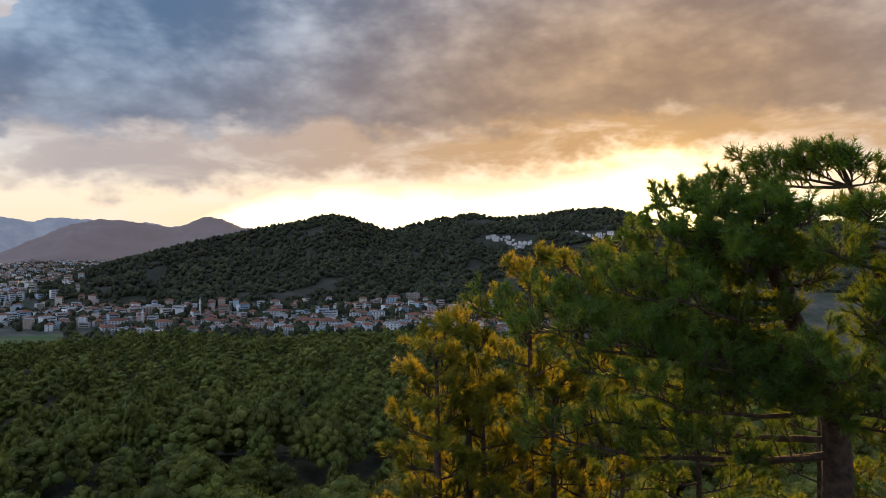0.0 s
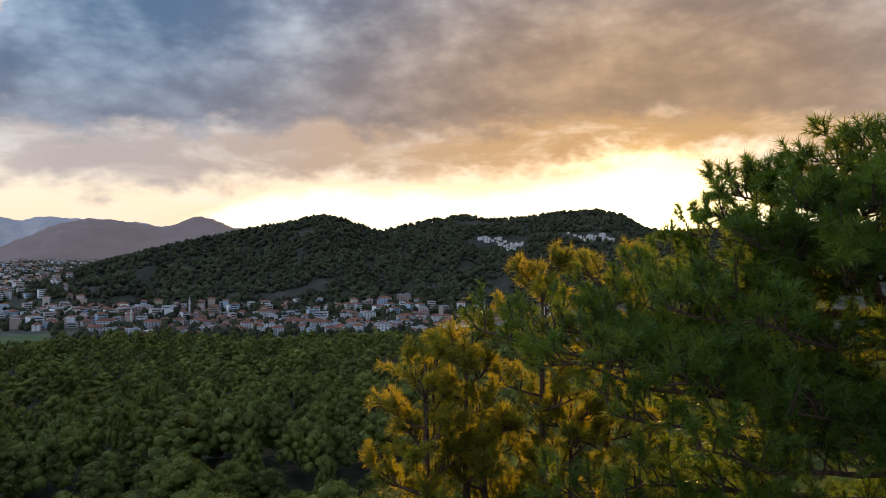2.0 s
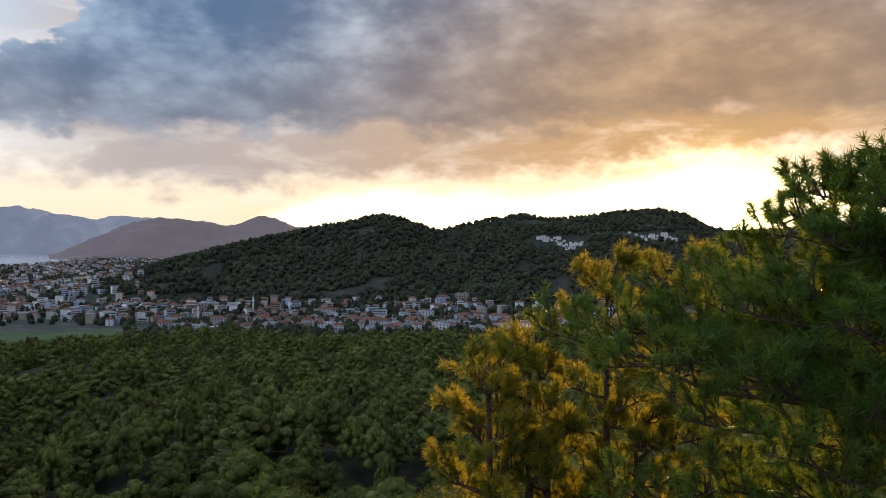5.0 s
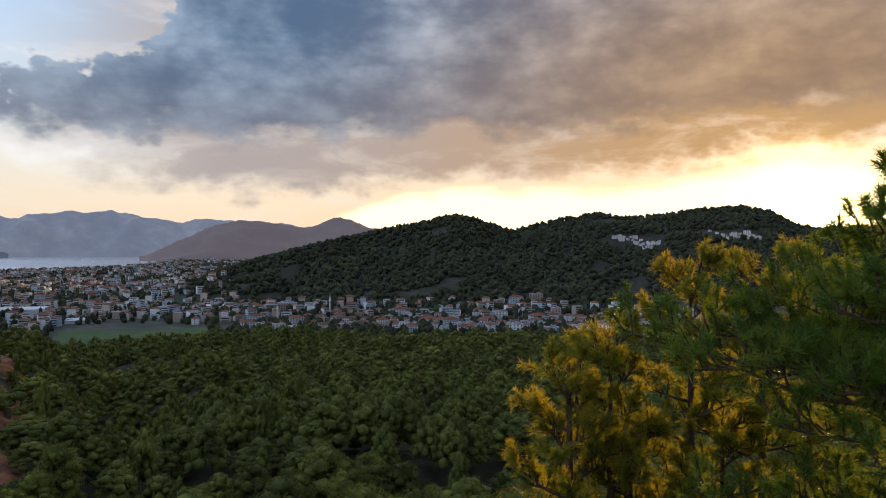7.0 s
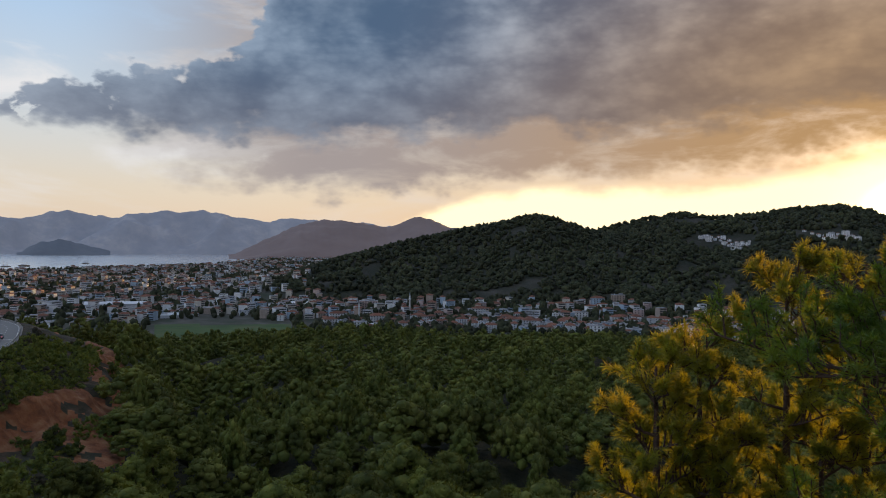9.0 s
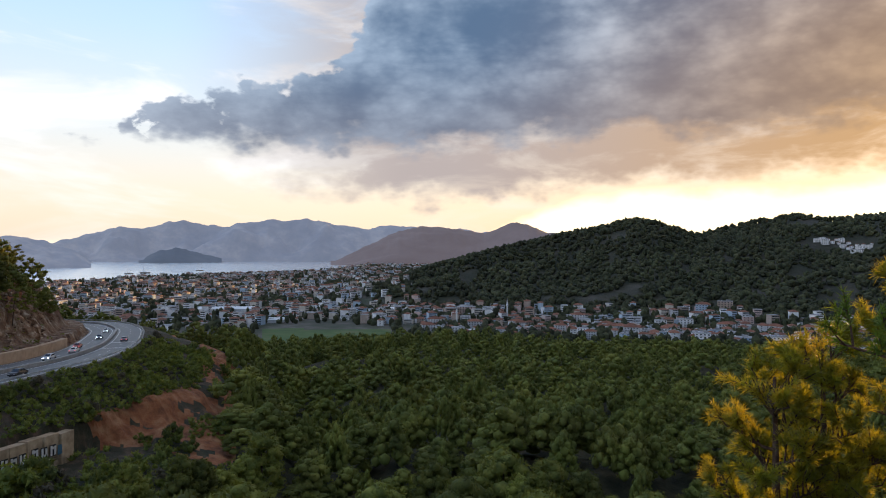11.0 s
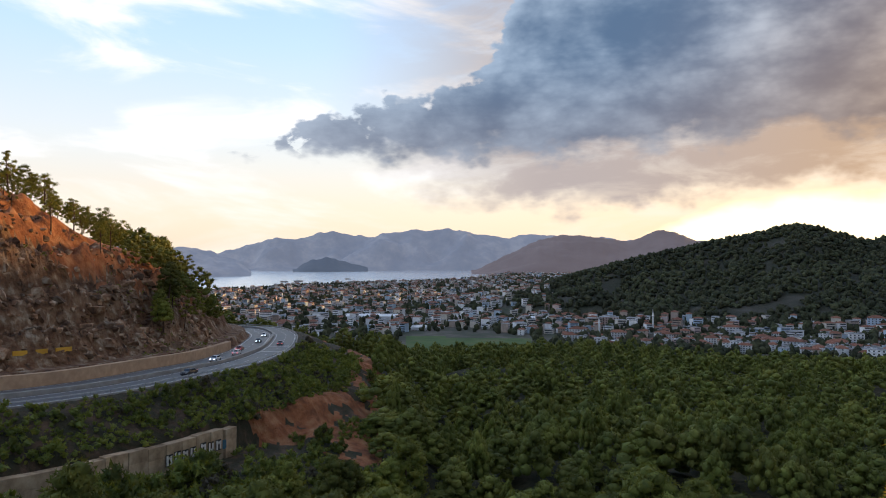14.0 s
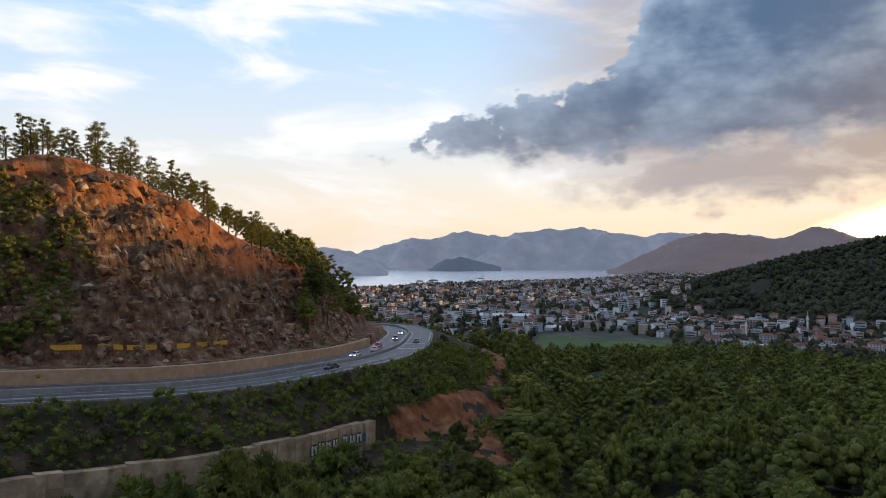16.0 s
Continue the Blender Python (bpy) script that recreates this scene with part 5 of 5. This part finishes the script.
# boats on the bay
M_HULL = material("boat_hull", [(0.10, 0.07, 0.05), (0.2, 0.16, 0.12)], 1, 0.6)
for az, r, size in ((47.5, 2650, 1.0), (46.4, 2700, 1.2), (42.6, 2900, 0.9)):
    boat = tagged(new("boat"), "dark sailing boat lying on the bay", "boat", "boats on the bay")
    v, f = box(30 * size, 7 * size, 4 * size, 0, 0, -1)
    v[:, 0] *= np.where(v[:, 2] < 0, 0.8, 1.0)
    part("hull", fast_mesh("hull", v, f, [M_HULL]), boat)
    part("cabin", fast_mesh("cabin", *box(14 * size, 5 * size, 2.5 * size, -2, 0, 3 * size), [M_TANK]), boat)
    for m in (-5, 6):
        part("mast", fast_mesh("mast", *tube([(m, 0, 2), (m, 0, 22 * size)], [0.4, 0.2], 5), [M_HULL]), boat)
    boat.matrix_basis = Matrix.Translation(pol(az, r, 0.0)) @ pose(0, 0, 0, 0, 0, az)


# ---- the pine beside the viewpoint ----
M_NEEDLE = material("pine_needles", [(0.040, 0.088, 0.014), (0.075, 0.145, 0.024), (0.130, 0.185, 0.036)], 1.6, 0.55, spread=0.0, mottle=0.45, mottle_scale=0.9, translucent=0.36, coords="World")
# Olive needles of the young pines, base colour brightened to paint golden sunlight.
M_NEEDLE2 = material("sunned_olive_needles", [(0.075, 0.105, 0.020), (0.125, 0.160, 0.030), (0.18, 0.195, 0.045)], 1.6, 0.6, mottle=0.35, mottle_scale=0.9, translucent=0.54, coords="World")
M_CONE = material("pine_cone", [(0.03, 0.018, 0.012), (0.07, 0.04, 0.025)], 30, 0.9, 0.8, 60)


def at(az, el, d):
    """A place d metres from the viewpoint, along the ground plan, at that azimuth and elevation."""
    return np.array(pol(az, d, EYE_Z + d * math.tan(radians(el))))


def needles(rng, place, way, count, length, thick):
    """A brush of needles at every place, fanned about its way."""
    n = len(place)
    w = np.repeat(way, count, 0)
    p = np.repeat(place, count, 0)
    d = w * rng.uniform(0.45, 1.15, (n * count, 1)) + unit(rng, n * count) * 0.75
    d /= np.linalg.norm(d, axis=1)[:, None]
    L = length * rng.uniform(0.65, 1.15, (n * count, 1))
    s = np.cross(d, unit(rng, n * count))
    s /= np.linalg.norm(s, axis=1)[:, None] + 1e-9
    tip = p + d * L + np.array([0, 0, -0.012])
    v = np.stack([p - s * thick, p + s * thick, tip], 1).reshape(-1, 3)
    return v, np.arange(3 * n * count).reshape(-1, 3)


def bough(rng, start, end, parent, thick, twigs, reach, mat, count=20, first=0.3, cones=0):
    """A limb with side twigs, each carrying brushes of needles to its tip."""
    span = np.linalg.norm(end - start)
    u = np.linspace(0, 1, 9)[:, None]
    sag = np.array([0, 0, -0.10 * span])
    bend = rng.normal(0, 0.05 * span, 3)
    line = start + (end - start) * u + (sag + bend) * (4 * u * (1 - u)) * 0.5 + rng.normal(0, 0.012 * span, (9, 3)) * u
    limb = part("branch", None, parent)
    tubes = [tube(line, thick * (1 - 0.85 * u[:, 0]), 6)]
    places, ways = [], []
    axis = (end - start) / span
    for k in range(twigs):
        t = first + (1 - first) * (k + rng.uniform(0, 1)) / twigs
        p = np.array([np.interp(t, u[:, 0], line[:, i]) for i in range(3)])
        side = unit(rng, 1)[0]
        side -= axis * side.dot(axis)
        way = axis * rng.uniform(0.15, 0.7) + side / (np.linalg.norm(side) + 1e-6) * rng.uniform(0.4, 0.9) + np.array([0, 0, 0.65])
        way /= np.linalg.norm(way)
        far = reach * (1.05 - 0.5 * t) * rng.uniform(0.55, 1.1)
        q = p + way * far + np.array([0, 0, 0.10 * far])
        tubes.append(tube([p, (p + q) / 2 + rng.normal(0, 0.03, 3), q], [0.011, 0.008, 0.005], 4))
        shoots = [(p, q, 0.45)]
        for _ in range(2):
            b = p + (q - p) * rng.uniform(0.35, 0.8)
            w2 = way + unit(rng, 1)[0] * 0.8 + np.array([0, 0, 0.25])
            e = b + w2 / np.linalg.norm(w2) * far * rng.uniform(0.4, 0.65)
            tubes.append(tube([b, e], [0.007, 0.004], 4))
            shoots.append((b, e, 0.3))
        # each shoot ends in a thick brush
        for a, e, bare in shoots:
            span_s = np.linalg.norm(e - a)
            m = max(4, int(span_s * (1 - bare) / 0.032))
            s = np.linspace(bare, 1.0, m)[:, None]
            places.append(a + (e - a) * s)
            ways.append(np.repeat(((e - a) / span_s)[None], m, 0))
    limb.data = None
    limb_mesh = fast_mesh("branch", *join(tubes), [M_BARK], None, True)
    bpy.data.objects.remove(limb)
    limb = part("branch", limb_mesh, parent)
    part("needles", fast_mesh("needles", *needles(rng, np.concatenate(places), np.concatenate(ways), count, 0.125, 0.0058), [mat]), limb)
    for _ in range(cones):
        t = rng.uniform(0.5, 0.95)
        p = np.array([np.interp(t, u[:, 0], line[:, i]) for i in range(3)]) + rng.normal(0, 0.05, 3)
        v = ICO_V * (0.035, 0.035, 0.055) * rng.uniform(0.85, 1.15, (len(ICO_V), 1)) + p
        part("cone", fast_mesh("cone", v, ICO_F, [M_CONE]), limb)


OUTER = [(-3.5, -6.6, 7.2), (-6.4, -4.8, 7.6), (-11.8, -3.6, 7.8), (-14.8, -1.6, 8.2), (-17.2, 0.9, 8.2), (-19.2, 2.4, 8.0), (-21.0, 5.6, 8.0),
         (-22.8, 4.6, 8.2), (-24.6, 6.4, 8.0), (-27.2, 7.8, 8.0), (-28.6, 8.6, 8.2), (-31.0, 6.6, 8.0), (-33.2, 8.8, 8.0), (-35.6, 9.2, 8.2), (-38.0, 8.0, 8.0), (-41.0, 7.0, 8.4)]
INNER = [(-7.5, -8.5, 6.5), (-12.5, -7.5, 6.6), (-13.5, -12.5, 6.4), (-17.5, -4.5, 6.8), (-18.5, -10.0, 6.4), (-23.5, 0.5, 7.0), (-24.0, -5.5, 6.5), (-27.0, 3.5, 7.0),
         (-29.5, -1.0, 6.8), (-32.0, 3.2, 7.2), (-20.0, -15.0, 6.4), (-26.5, -11.5, 6.8), (-37.5, 2.5, 7.8), (-41.0, -2.0, 8.2), (-9.5, -18.5, 6.8), (-15.0, -18.0, 6.6), (-31.0, -14.5, 7.2), (-24.0, -19.0, 7.0), (-21.0, 2.5, 7.4)]


def roadside_pine():
    tree = tagged(new("pine_tree"), "large green pine with long boughs beside the viewpoint", "tree")
    rng = np.random.default_rng(91)
    base = at(-36.2, -20.5, 8.8)
    base[2] = land_z(base[0], base[1]) - 0.3
    stem = np.array([base, at(-36.4, -19, 8.8), at(-36.2, -14.6, 8.7), at(-34.6, -10.5, 8.6), at(-33.2, -7.0, 8.5), at(-31.6, -3.0, 8.4), at(-30.4, 2.0, 8.3), at(-29.6, 6.0, 8.2)])
    part("trunk", fast_mesh("trunk", *tube(stem, [0.21, 0.19, 0.17, 0.14, 0.12, 0.09, 0.06, 0.02], 12), [M_BARK], None, True), tree)
    fork = np.array([stem[2], at(-38.2, -12.0, 8.8), at(-40.0, -5.0, 8.7), at(-38.5, 2.0, 8.5), at(-36.5, 7.5, 8.3)])
    part("trunk", fast_mesh("trunk", *tube(fork, [0.15, 0.12, 0.10, 0.06, 0.02], 10), [M_BARK], None, True), tree)
    t = np.linspace(0, 1, 60)
    def along(pts):
        k = np.linspace(0, 1, len(pts))
        return np.stack([np.interp(t, k, pts[:, i]) for i in range(3)], 1)
    spine = np.concatenate([along(stem)[12:54], along(fork)[10:54]])
    # shorter limbs that fill the crown
    fill = []
    for n in range(54):
        az = rng.uniform(-42, -13) if n < 32 else rng.uniform(-47, -28)
        hi = np.interp(az, [-42, -34, -28, -21, -16, -9], [3.8, 4.6, 3.6, 0.6, -2.5, -5.5])
        fill.append((az, hi - (hi + 15.0) * rng.uniform(0, 1) ** 1.2, rng.uniform(6.8, 8.0)))
    for j, (az, el, d) in enumerate(OUTER + INNER + fill):
        end = at(az, el - (1.1 if j < len(OUTER) else 0.0), d)
        # a limb leaves the stem a little below its tip
        gap = np.linalg.norm(spine - end, axis=1) + 2.2 * np.abs(spine[:, 2] - (end[2] - 0.12 * np.linalg.norm(spine[:, :2] - end[:2], axis=1)))
        start = spine[int(np.argmin(gap))]
        span = np.linalg.norm(end - start)
        bough(rng, start, end, tree, 0.012 + 0.011 * span, int(11 + 4.5 * span), 0.40 + 0.06 * min(span, 5), M_NEEDLE, 11, 0.28 if span < 2.5 else 0.42, 1 if j % 3 == 0 else 0)
    return tree


roadside_pine()


def young_pine(az, r, top_el, label, mat, seed, width):
    """A young pine standing lower on the slope."""
    rng = np.random.default_rng(seed)
    tree = tagged(new("pine_tree"), label, "tree")
    x, y, _ = pol(az, r)
    z0, z1 = land_z(x, y) - 0.2, EYE_Z + r * math.tan(radians(top_el))
    part("trunk", fast_mesh("trunk", *tube([(x, y, z0), (x + 0.05, y, (z0 + z1) / 2), (x, y + 0.05, z1)], [0.09, 0.06, 0.015], 8), [M_BARK], None, True), tree)
    n = int(9 + 3.4 * (z1 - z0))
    for k in range(n):
        u = (k + 0.5) / n
        z = z1 - 0.05 - (z1 - z0) * 0.8 * u
        a = k * 2.4 + rng.uniform(-0.3, 0.3)
        reach = width * (0.22 + 0.78 * min(1.0, u * 1.7) ** 0.8) * rng.uniform(0.8, 1.1)
        start = np.array([x, y, z])
        end = start + np.array([math.cos(a) * reach, math.sin(a) * reach, 0.25 * reach + 0.1])
        bough(rng, start, end, tree, 0.02, 9, 0.40, mat, 11, 0.25)


young_pine(-4.2, 8.6, -14.6, "young olive-green pine lower on the slope", M_NEEDLE2, 95, 1.0)
young_pine(-11.0, 9.4, -13.0, "young pine under the large boughs", M_NEEDLE2, 96, 1.3)
young_pine(-24.0, 10.5, -10.0, "young pine behind the large pine's boughs", M_NEEDLE, 97, 1.5)
young_pine(-33.0, 12.0, -7.0, "young pine in the shade behind the trunk", M_NEEDLE, 98, 1.6)
young_pine(-42.0, 11.0, -8.0, "young olive-green pine beside the trunk", M_NEEDLE2, 99, 1.5)
young_pine(-17.0, 11.5, -11.0, "bushy young pine lower down the slope", M_NEEDLE, 94, 1.4)
young_pine(-8.6, 9.6, -2.0, "sunlit golden-green pine with upright shoots", M_NEEDLE2, 101, 1.15)
young_pine(-13.6, 9.9, -1.4, "sunlit pine crowding against the large one", M_NEEDLE2, 102, 1.2)
young_pine(-2.6, 8.6, -7.4, "olive-green young pine at the slope's edge", M_NEEDLE2, 103, 0.95)
young_pine(0.6, 8.0, -9.6, "low olive-green pine at the slope's edge", M_NEEDLE2, 104, 0.8)
